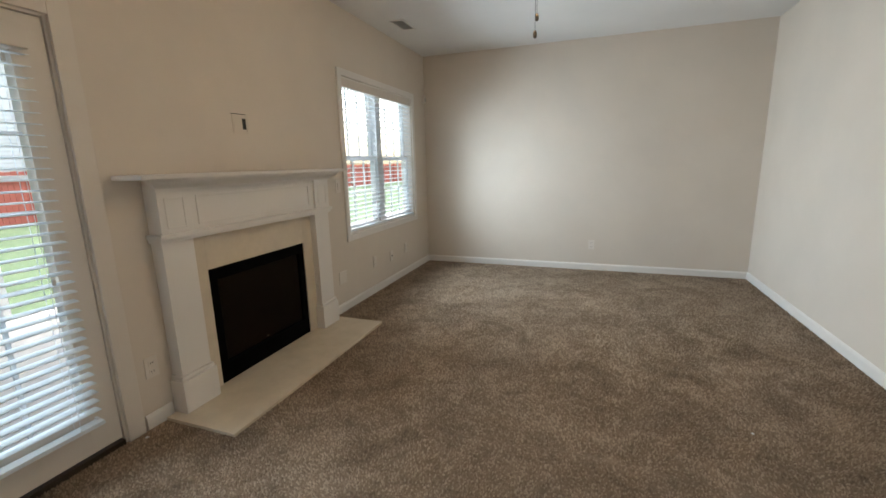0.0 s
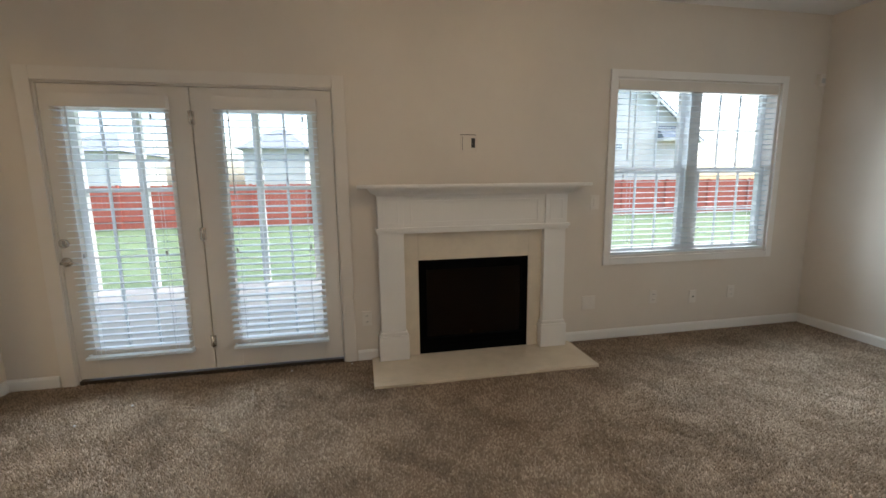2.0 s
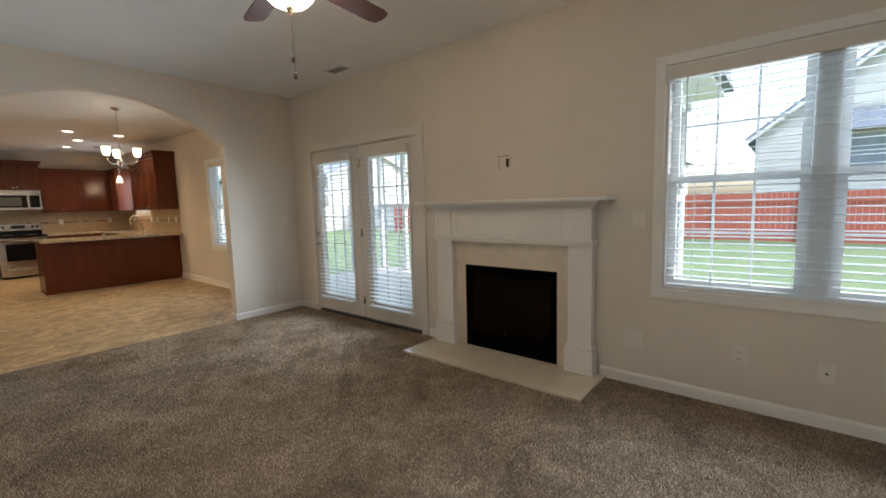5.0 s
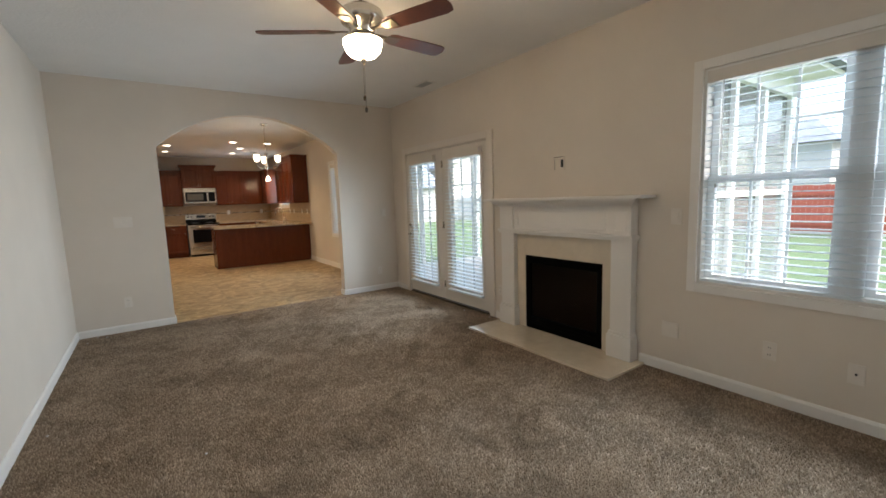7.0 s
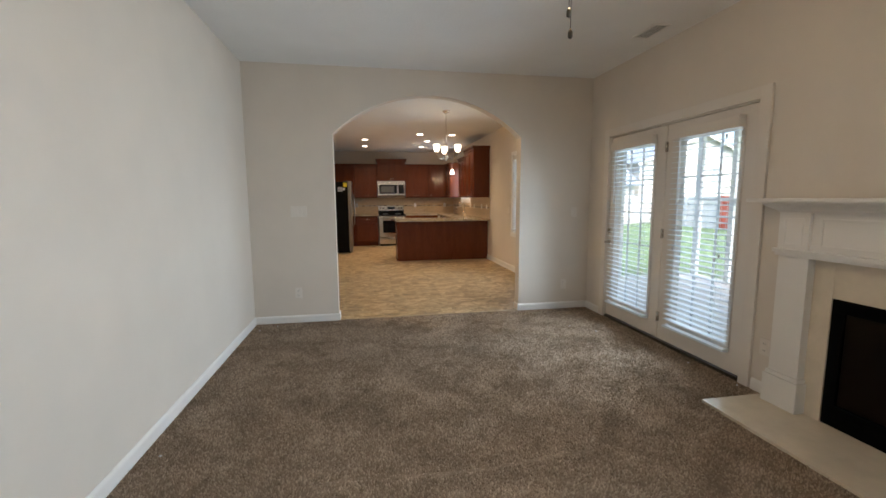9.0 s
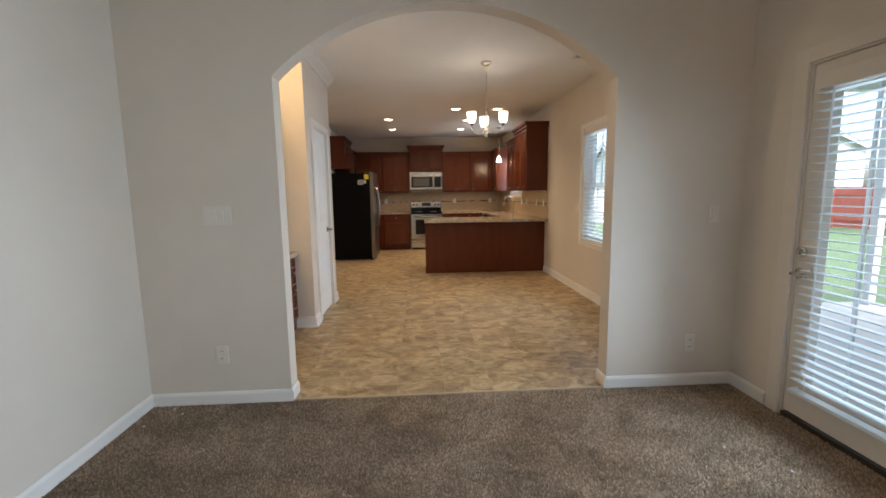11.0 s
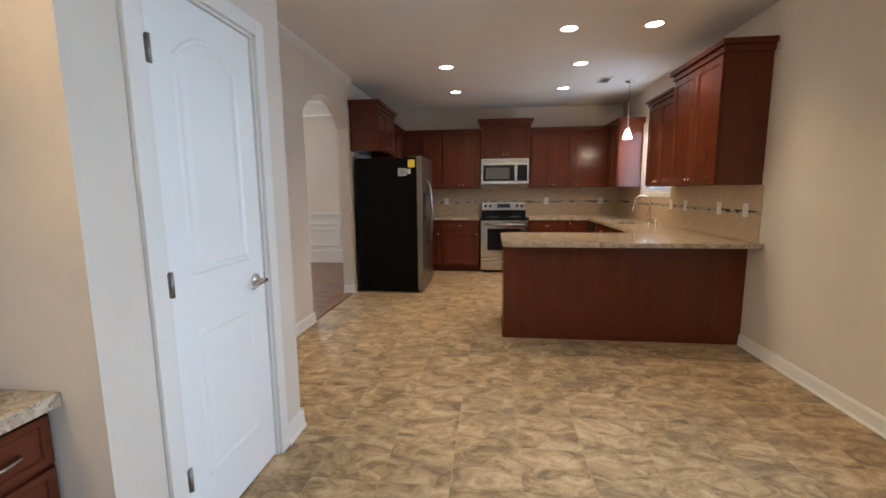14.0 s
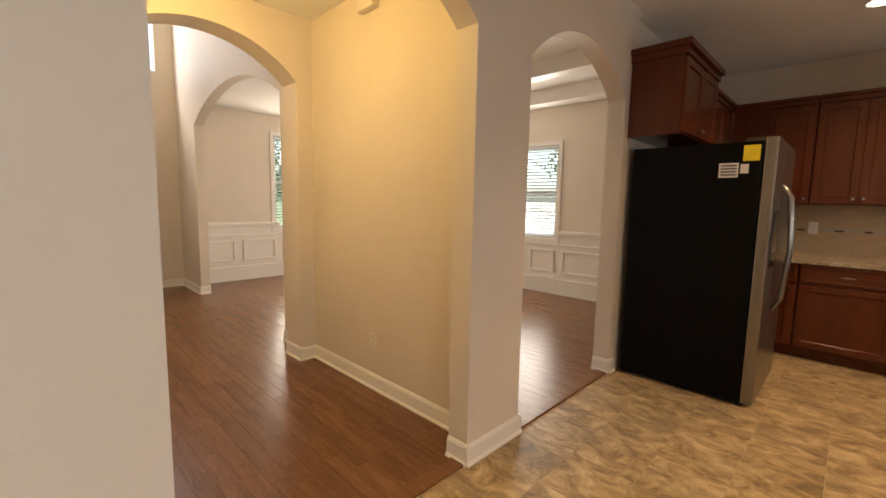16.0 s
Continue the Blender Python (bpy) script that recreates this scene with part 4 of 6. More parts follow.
# ---- dinette chandelier, pendant, recessed lamps ----
def chandelier():
    x, y, s, lift = 1.377, -2.05, 0.82, 0.223
    c = thing("chandelier", "brushed nickel chandelier with three lit glass cups", "chandelier", (x, y, 0))
    part("canopy", lathe([(0.06, H), (0.058, H - 0.015), (0.03, H - 0.035), (0.008, H - 0.04)]), NICKEL, c)
    links = bmesh.new()
    for i in range(17):
        ring = tube([(0.009 * math.cos(a), 0, 0.019 * math.sin(a)) for a in [k * math.pi / 5 for k in range(11)]], 0.002, 6)
        ring.transform(pose(0, 0, H - 0.055 - 0.028 * i, 0, 0, 90 * (i % 2)))
        links = join(links, ring)
    part("chain", links, NICKEL, c)
    col = part("column", lathe([(0.006, 2.47), (0.012, 2.45), (0.022, 2.42), (0.012, 2.39), (0.012, 2.24), (0.03, 2.21), (0.034, 2.185), (0.02, 2.155), (0.008, 2.14), (0.012, 2.125), (0.003, 2.10)], steps=18), NICKEL, c)
    col.matrix_basis = pose(0, 0, lift) @ Matrix.Scale(s, 4)
    arm = tube([(0.02, 0, 2.19), (0.07, 0, 2.155), (0.13, 0, 2.14), (0.19, 0, 2.155), (0.23, 0, 2.195), (0.24, 0, 2.255)], 0.006)
    arm_me = mesh_of("arm", arm, NICKEL)
    brace = mesh_of("brace", tube([(0.012, 0, 2.44), (0.035, 0, 2.37), (0.04, 0, 2.29), (0.06, 0, 2.21), (0.10, 0, 2.15)], 0.003, 8), NICKEL)
    cup = mesh_of("cup", lathe([(0.012, 2.245), (0.034, 2.26), (0.03, 2.275)], (0.24, 0, 0), 16), NICKEL)
    shade = mesh_of("glass_shade", lathe([(0.030, 2.272), (0.044, 2.288), (0.053, 2.32), (0.059, 2.37), (0.062, 2.41), (0.059, 2.41), (0.053, 2.36), (0.022, 2.295)], (0.24, 0, 0), 22), FROST)
    for k in range(3):
        for n, me in (("arm", arm_me), ("brace", brace), ("cup", cup), ("glass_shade", shade)):
            o = new(n, me)
            o.parent = c
            o.matrix_basis = pose(0, 0, lift, 0, 0, -92 + 120 * k) @ Matrix.Scale(s, 4)
    for k in range(3):
        a = radians(-92 + 120 * k)
        lamp("chandelier_lamp", (x + 0.24 * s * math.cos(a), y + 0.24 * s * math.sin(a), 1.985), 1.6, WARM, 0.04, 178)


chandelier()


def pendant():
    x, y = 0.37, -6.52
    p = thing("pendant_lamp", "small nickel pendant lamp with lit glass shade over the sink", "pendant lamp", (x, y, 0))
    part("canopy", lathe([(0.06, H), (0.058, H - 0.012), (0.02, H - 0.025)]), NICKEL, p)
    part("rod", lathe([(0.004, H - 0.02), (0.004, 2.17)], steps=8), NICKEL, p)
    part("socket", lathe([(0.01, 2.18), (0.018, 2.165), (0.02, 2.12)], steps=14), NICKEL, p)
    part("glass_shade", lathe([(0.021, 2.128), (0.032, 2.105), (0.046, 2.06), (0.060, 2.005), (0.056, 2.005), (0.028, 2.09)], steps=20), FROST, p)
    lamp("pendant_glow", (x, y, 1.97), 2.6, WARM, 0.05)


pendant()
for x, y in ((2.67, -5.56), (2.67, -6.79), (1.17, -5.64), (1.17, -6.78), (1.48, -4.57), (0.77, -4.57)):
    r = thing("recessed_light", "round recessed ceiling light, lit, with white ring", "ceiling light", (x, y, H), "recessed ceiling lights")
    part("trim_ring", lathe([(0.095, 0.0), (0.093, -0.005), (0.075, -0.006), (0.073, 0.0)]), TRIM, r)
    part("lens", lathe([(0.073, -0.001), (0.05, -0.003), (0.01, -0.004)]), CAN, r)
    lamp("recessed_glow", (x, y, H - 0.03), 9.4, WARM, 0.07, 132)
lamp("hall_lamp", (5.0, -3.15, 2.40), 7.2, (1.0, 0.71, 0.26), 0.2)
lamp("nook_lamp", (3.62, -0.55, 2.62), 7.5, HALL, 0.08)
# added warm fill high in the foyer, with no fixture behind it
lamp("foyer_fill", (8.2, -3.4, 4.2), 6, (1.0, 0.72, 0.40), 0.15)


# ---- kitchen cabinets ----
def shaker(y0, y1, z0, z1, rail=0.058, t=0.019, raised=False):
    """A framed door or drawer front standing proud of x = 0, its panel sunk and raised again."""
    bm = bmesh.new()
    rings = [(0.0, 0.001), (0.0, t - 0.003), (0.003, t), (rail - 0.004, t), (rail, t - 0.004), (rail + 0.002, t - 0.010)]
    if raised and y1 - y0 > 3.2 * rail and z1 - z0 > 3.2 * rail:
        rings += [(rail + 0.012, t - 0.010), (rail + 0.030, t - 0.005)]
    rings = [[bm.verts.new((x, y, z)) for y, z in ((y0 + k, z0 + k), (y1 - k, z0 + k), (y1 - k, z1 - k), (y0 + k, z1 - k))] for k, x in rings]
    for p, q in zip(rings, rings[1:]):
        for i in range(4):
            bm.faces.new((p[i], p[(i + 1) % 4], q[(i + 1) % 4], q[i]))
    bm.faces.new(rings[0]), bm.faces.new(rings[-1])
    bmesh.ops.recalc_face_normals(bm, faces=bm.faces)
    return bm


def pull(y, z, long, upright):
    """A small arched nickel pull."""
    h = long / 2
    pts = [(0.019, -h, 0), (0.036, -h * 0.85, 0), (0.043, 0, 0), (0.036, h * 0.85, 0), (0.019, h, 0)]
    bm = tube([(x, y, z + a) if upright else (x, y + a, z) for x, a, _ in pts], [0.006, 0.005, 0.006, 0.005, 0.006], 8)
    return bm


def cabinet(label, at, turn, w, d, z0, z1, doors=(), drawers=(), crown=0.0, toe=0.0, group="kitchen cabinets", ends=(0, 0), category="cabinet"):
    """A cherry cabinet whose front looks along its own +x, from its left end at y = 0."""
    c = thing("wall_cabinet" if z0 > 1 else "base_cabinet", label, category, at, group, turn)
    bm = boxes((-d, 0, 0, w, z0 + toe, z1), bev=0.002)
    if toe:
        box(bm, -d, -0.07, 0, w, z0, z0 + toe)
    part("carcass", bm, CHERRY, c)
    for y0, y1, a, b, side in doors:
        dr = part("door", shaker(y0, y1, a, b), CHERRY, c)
        ky = {"l": y0 + 0.03, "r": y1 - 0.03}[side]
        kz = a + 0.045 if z0 > 1 else b - 0.045
        part("knob", lathe([(0.005, 0.018), (0.006, 0.03), (0.014, 0.034), (0.015, 0.04), (0.009, 0.045)], (0, ky, kz), 12, "x"), NICKEL, dr, "satin nickel knob")
    for y0, y1, a, b in drawers:
        dr = part("drawer_front", shaker(y0, y1, a, b, 0.022, raised=False) if b - a < 0.2 else shaker(y0, y1, a, b, 0.05), CHERRY_SIDE, c)
        part("pull", pull((y0 + y1) / 2, (a + b) / 2, 0.10, False), NICKEL, dr, "arched satin nickel pull")
    if crown:
        l, r = ends
        part("crown_moulding", join(boxes((-d, 0.026, -0.022 * l, w + 0.022 * r, z1 - 0.02, z1 + crown * 0.4), bev=0.005), boxes((-d, 0.05, -0.045 * l, w + 0.045 * r, z1 + crown * 0.4, z1 + crown), bev=0.008)), CHERRY_SIDE, c)
    return c


UF, BF = YS + 0.33, YS + 0.61
g = 0.004
# back run, wall units
cabinet("cherry wall cabinet with one door in the corner", (3.63, UF, 0), 90, 0.64, 0.328, 1.38, 2.30, [(0.30, 0.635, 1.39, 2.27, "r")], crown=0.05)
cabinet("cherry wall cabinet with two doors beside the microwave", (2.985, UF, 0), 90, 0.64, 0.328, 1.38, 2.30, [(0.008, 0.317, 1.39, 2.27, "r"), (0.322, 0.632, 1.39, 2.27, "l")], crown=0.05)
cabinet("taller cherry wall cabinet with two short doors over the microwave", (2.34, UF + 0.05, 0), 90, 0.81, 0.378, 1.865, 2.43, [(0.01, 0.402, 1.88, 2.40, "r"), (0.407, 0.80, 1.88, 2.40, "l")], crown=0.065, ends=(1, 1))
cabinet("cherry wall cabinet with two doors beside the microwave", (1.525, UF, 0), 90, 0.68, 0.328, 1.38, 2.30, [(0.008, 0.337, 1.39, 2.27, "r"), (0.342, 0.672, 1.39, 2.27, "l")], crown=0.05)
cabinet("cherry wall cabinet with one wide door near the corner", (0.84, UF, 0), 90, 0.54, 0.328, 1.38, 2.30, [(0.03, 0.50, 1.39, 2.27, "l")], crown=0.05)
cabinet("cherry corner wall cabinet beside the sink window", (0.33, YS + 0.38, 0), 0, 0.70, 0.328, 1.38, 2.30, [(0.30, 0.69, 1.39, 2.27, "r")], crown=0.05, ends=(0, 1))
# west wall, right of the sink window
cabinet("cherry wall cabinet beside the sink window", (0.33, -5.83, 0), 0, 0.70, 0.328, 1.37, 2.29, [(0.008, 0.345, 1.38, 2.26, "r"), (0.35, 0.692, 1.38, 2.26, "l")], crown=0.05, ends=(1, 0))
cabinet("taller cherry wall cabinet at the end of the run", (0.345, -5.125, 0), 0, 0.90, 0.343, 1.37, 2.405, [(0.008, 0.447, 1.38, 2.375, "r"), (0.452, 0.892, 1.38, 2.375, "l")], crown=0.075, ends=(1, 1))
# over the refrigerator and the corner beyond it
cabinet("deep cherry cabinet over the refrigerator", (3.61, -5.94, 0), 180, 0.92, 0.358, 1.86, 2.42, [(0.01, 0.457, 1.875, 2.39, "r"), (0.462, 0.91, 1.875, 2.39, "l")], crown=0.075, ends=(1, 1))
cabinet("cherry wall cabinet past the refrigerator", (3.64, -6.88, 0), 180, 0.84, 0.328, 1.38, 2.30, [(0.01, 0.415, 1.39, 2.27, "r"), (0.42, 0.50, 1.39, 2.27, "l")], crown=0.05)
# base units
T = 0.865
cabinet("cherry corner base cabinet beside the refrigerator", (3.95, BF, 0), 90, 0.97, 0.608, 0, T, [(0.66, 0.96, 0.12, 0.68, "r")], [(0.66, 0.96, 0.70, 0.85)], toe=0.1)
cabinet("cherry base cabinet with a drawer beside the range", (2.975, BF, 0), 90, 0.625, 0.608, 0, T, [(0.01, 0.615, 0.12, 0.68, "r")], [(0.01, 0.615, 0.70, 0.85)], toe=0.1)
cabinet("cherry base cabinet with stacked drawers", (1.555, BF, 0), 90, 0.60, 0.608, 0, T, [], [(0.01, 0.59, 0.70, 0.85), (0.01, 0.59, 0.42, 0.68), (0.01, 0.59, 0.12, 0.40)], toe=0.1)
cabinet("cherry corner base cabinet", (0.95, BF, 0), 90, 0.34, 0.608, 0, T, [(0.01, 0.33, 0.12, 0.85, "l")], toe=0.1)
cabinet("cherry sink base cabinet with two doors", (0.61, -7.02, 0), 0, 0.92, 0.608, 0, T, [(0.01, 0.457, 0.12, 0.68, "r"), (0.462, 0.91, 0.12, 0.68, "l")], [(0.01, 0.91, 0.70, 0.85)], toe=0.1)
cabinet("cherry base cabinet beside the sink", (0.61, -6.095, 0), 0, 1.12, 0.608, 0, T, [(0.01, 0.55, 0.12, 0.68, "r"), (0.56, 1.11, 0.12, 0.68, "l")], [(0.01, 0.55, 0.70, 0.85), (0.56, 1.11, 0.70, 0.85)], toe=0.1)


def peninsula():
    p = thing("peninsula", "long cherry panelled kitchen peninsula with plain back", "peninsula", (0, 0, 0))
    part("carcass", boxes((0.002, 2.012, -4.94, -4.355, 0.0, T)), CHERRY, p)
    part("back_panel", boxes((0.002, 2.03, -4.354, -4.335, 0.0, T), bev=0.002), CHERRY, p, "plain red-brown cherry back panel")
    part("end_panel", boxes((2.0125, 2.03, -4.94, -4.3545, 0.0, T), bev=0.002), CHERRY, p)
    part("base_strip", boxes((0.002, 2.034, -4.335, -4.328, 0.0, 0.02), (2.03, 2.037, -4.94, -4.328, 0.0, 0.02), bev=0.002), CHERRY_SIDE, p)
    part("door", shaker(0, 0.48, 0.12, 0.85), CHERRY, p).matrix_basis = pose(1.515, -4.941, 0, 0, 0, -90)
    part("door", shaker(0, 0.48, 0.12, 0.85), CHERRY, p).matrix_basis = pose(1.02, -4.941, 0, 0, 0, -90)


peninsula()


def worktop():
    w = tagged(new("worktop"), "speckled beige granite worktop round the kitchen", "worktop")
    z0, z1 = T, 0.905
    r, pts = 0.09, []
    for cx, cy, a0 in ((2.05 - r, -5.02 + r, -90), (2.05 - r, -4.13 - r, 0)):
        pts += [(cx + r * math.cos(radians(a0 + 15 * k)), cy + r * math.sin(radians(a0 + 15 * k))) for k in range(7)]
    pen = prism([(0.003, -5.02), *pts, (0.003, -4.13)], z0, z1, "z")
    bmesh.ops.bevel(pen, geom=[e for e in pen.edges if abs(e.verts[0].co.z - e.verts[1].co.z) < 0.001], offset=0.006, segments=2, affect="EDGES")
    part("peninsula_slab", pen, GRANITE, w)
    sy0, sy1, sx0, sx1 = -6.93, -6.17, 0.13, 0.53
    part("sink_run_slab", join(boxes((0.003, 0.64, -5.02, sy1, z0, z1), (0.003, 0.64, -7.41, sy0, z0, z1)), boxes((0.003, sx0, sy0, sy1, z0, z1), (sx1, 0.64, sy0, sy1, z0, z1))), GRANITE, w)
    part("back_slab", boxes((0.003, 1.555, YS + 0.003, -7.41, z0, z1)), GRANITE, w)
    part("corner_slab", boxes((2.345, 3.965, YS + 0.003, -7.41, z0, z1), bev=0.004), GRANITE, w)
    s = thing("sink", "undermount stainless steel kitchen sink", "sink", (0, 0, 0))
    part("basin", boxes((sx0, sx1, sy0, sy1, 0.69, 0.70), (sx0 - 0.01, sx0, sy0, sy1, 0.69, T), (sx1, sx1 + 0.01, sy0, sy1, 0.69, T), (sx0, sx1, sy0 - 0.01, sy0, 0.69, T), (sx0, sx1, sy1, sy1 + 0.01, 0.69, T)), STEEL, s)
    part("divider", boxes((sx0, sx1, -6.56, -6.54, 0.70, 0.85), bev=0.008), STEEL, s)
    part("drain", lathe([(0.05, 0.7005), (0.045, 0.703), (0.01, 0.702)], (0.33, -6.74, 0), 18), NICKEL, s)
    f = thing("faucet", "tall satin nickel gooseneck kitchen faucet", "faucet", (0.075, -6.40, z1))
    part("base", lathe([(0.03, 0.0), (0.03, 0.008), (0.022, 0.015), (0.018, 0.09), (0.015, 0.10)]), NICKEL, f)
    arc = [(0, 0, 0.09), (0, 0, 0.24)] + [(0.1 - 0.1 * math.cos(a), 0, 0.26 + 0.09 * math.sin(a)) for a in [k * math.pi / 10 for k in range(11)]] + [(0.205, 0, 0.20)]
    part("spout", tube(arc, 0.012, 12), NICKEL, f)
    part("spray_head", lathe([(0.013, 0.21), (0.017, 0.19), (0.017, 0.15), (0.012, 0.145)], (0.206, 0, 0), 14), NICKEL, f)
    part("lever", tube([(0, -0.015, 0.07), (0, -0.05, 0.085), (0.005, -0.085, 0.115)], [0.008, 0.006, 0.005]), NICKEL, f)
    d = thing("soap_dispenser", "small nickel soap dispenser beside the faucet", "soap dispenser", (0.075, -6.17, z1))
    part("stem", lathe([(0.02, 0.0), (0.02, 0.006), (0.01, 0.01), (0.009, 0.07)], steps=14), NICKEL, d)
    part("nozzle", tube([(0, 0, 0.065), (0.01, 0, 0.08), (0.06, 0, 0.078)], 0.006, 8), NICKEL, d)


worktop()


# ---- range, microwave, refrigerator ----
def kitchen_range():
    r = thing("range", "stainless steel electric range with black glass oven door", "range", (2.325, BF + 0.02, 0), turn=90)
    w = 0.76
    part("body", boxes((-0.62, 0, 0.0, w, 0.03, 0.885), bev=0.003), FRIDGEBLACK, r)
    part("cooktop", boxes((-0.60, 0.02, 0.0, w, 0.886, 0.908), bev=0.006), OVENGLASS, r, "black glass cooktop")
    for y, x, q in ((0.2, -0.17, 0.10), (0.56, -0.17, 0.08), (0.2, -0.42, 0.08), (0.56, -0.42, 0.10)):
        part("burner_ring", lathe([(q, 0.9085), (q, 0.909), (q - 0.006, 0.909), (q - 0.006, 0.9085)], (x, y, 0), 28), INK, r)
    g = part("backguard", boxes((-0.62, -0.55, 0.0, w, 0.908, 1.14), bev=0.012), STEEL, r)
    part("vent_strip", boxes((-0.549, -0.545, 0.0, w, 0.909, 1.0), bev=0.002), OVENGLASS, r)
    part("display", boxes((-0.551, -0.546, 0.27, 0.49, 1.04, 1.11), bev=0.002), DISPLAY, g)
    for y in (0.07, 0.15, 0.61, 0.69):
        part("knob", lathe([(0.026, -0.55), (0.026, -0.535), (0.02, -0.53), (0.019, -0.518), (0.016, -0.516)], (0, y, 1.075), 16, "x"), BRONZE, g, "dark round control knob")
    d = part("oven_door", boxes((0.001, 0.035, 0.004, w - 0.004, 0.255, 0.86), bev=0.005), STEEL, r, "stainless steel oven door")
    part("oven_window", boxes((0.035, 0.038, 0.11, w - 0.11, 0.38, 0.73), bev=0.004), OVENGLASS, d, "black glass window")
    part("handle", join(tube([(0.085, 0.05, 0.80), (0.088, w / 2, 0.80), (0.085, w - 0.05, 0.80)], 0.013), boxes((0.034, 0.08, 0.055, 0.075, 0.79, 0.81), (0.034, 0.08, w - 0.075, w - 0.055, 0.79, 0.81))), STEEL, d)
    s = part("storage_drawer", boxes((0.001, 0.032, 0.004, w - 0.004, 0.05, 0.245), bev=0.005), STEEL, r)
    part("handle", tube([(0.033, 0.06, 0.20), (0.06, 0.10, 0.20), (0.062, w / 2, 0.20), (0.06, w - 0.10, 0.20), (0.033, w - 0.06, 0.20)], 0.010), STEEL, s)
    part("foot", boxes((-0.55, -0.05, 0.03, w - 0.03, 0.0, 0.03)), RUBBER, r)


kitchen_range()


def microwave():
    m = thing("microwave", "stainless steel microwave with black door hung over the range", "microwave", (2.325, YS + 0.42, 0), turn=90)
    w, z0, z1 = 0.77, 1.445, 1.86
    part("body", boxes((-0.41, 0, 0.0, w, z0, z1), bev=0.003), STEEL, m)
    part("vent_grille", boxes((0.001, 0.018, 0.0, w, z1 - 0.075, z1 - 0.002), bev=0.003), STEEL, m)
    for k in range(2):
        part("vent_slot", boxes((0.018, 0.0185, 0.03, w - 0.03, z1 - 0.03 - 0.02 * k, z1 - 0.025 - 0.02 * k)), RUBBER, m)
    d = part("door", boxes((0.001, 0.03, 0.0, 0.575, z0 + 0.004, z1 - 0.08), bev=0.005), STEEL, m)
    part("door_window", boxes((0.03, 0.033, 0.03, 0.555, z0 + 0.05, z1 - 0.105), bev=0.003), OVENGLASS, d, "black glass front")
    part("door_window", boxes((0.033, 0.0338, 0.075, 0.46, z0 + 0.085, z1 - 0.15), bev=0.0003), GRILLE_GLASS, d, "grey mesh window")
    part("handle", tube([(0.03, 0.545, z0 + 0.05), (0.062, 0.545, z0 + 0.08), (0.064, 0.545, z1 - 0.16), (0.03, 0.545, z1 - 0.12)], 0.011), STEEL, d)
    p = part("control_panel", boxes((0.001, 0.028, 0.58, w, z0 + 0.004, z1 - 0.08), bev=0.004), STEEL, m)
    part("keypad", boxes((0.028, 0.031, 0.585, w - 0.025, z0 + 0.05, z1 - 0.105), bev=0.003), OVENGLASS, p, "black glass keypad")


microwave()


def refrigerator():
    f = thing("refrigerator", "black and stainless side-by-side refrigerator with stickers", "refrigerator", (3.115, -5.955, 0), turn=180)
    w, h = 0.91, 1.79
    part("body", boxes((-0.80, 0, 0.0, w, 0.02, h - 0.02), bev=0.006), FRIDGEBLACK, f, "satin black side panels")
    part("hinge_cover", boxes((-0.10, 0.04, 0.02, 0.10, h - 0.02, h + 0.005), bev=0.006), BRONZE, f)
    part("hinge_cover", boxes((-0.10, 0.04, w - 0.10, w - 0.02, h - 0.02, h + 0.005), bev=0.006), BRONZE, f)
    for y0, y1, hy in ((0.0, 0.395, 0.36), (0.402, w, 0.44)):
        d = part("door", boxes((0.006, 0.075, y0, y1, 0.03, h), bev=0.012), STEELV, f, "stainless steel refrigerator door")
        part("handle", tube([(0.075, hy, 0.62), (0.125, hy, 0.70), (0.15, hy, 1.05), (0.125, hy, 1.42), (0.075, hy, 1.50)], [0.012, 0.014, 0.014, 0.014, 0.012]), STEELV, d)
        if y0 == 0:
            part("dispenser", boxes((0.075, 0.078, 0.08, 0.30, 0.95, 1.32), bev=0.003), OVENGLASS, d, "black water dispenser")
    part("toe_grille", boxes((-0.02, 0.02, 0.02, w - 0.02, 0.0, 0.03), bev=0.004), RUBBER, f)
    part("sticker", boxes((-0.015, -0.105, -0.0012, 0.0, 1.645, 1.745)), YELLOW, f, "yellow sticker")
    part("sticker", boxes((-0.07, -0.115, -0.0012, 0.0, 1.565, 1.625)), PAPER, f, "small white sticker")
    s = part("sticker", boxes((-0.125, -0.235, -0.0012, 0.0, 1.54, 1.635)), PAPER, f, "white printed sticker")
    for k in range(4):
        part("print_bar", boxes((-0.135, -0.225, -0.0018, -0.0012, 1.552 + 0.02 * k, 1.564 + 0.02 * k)), INK, s)


refrigerator()

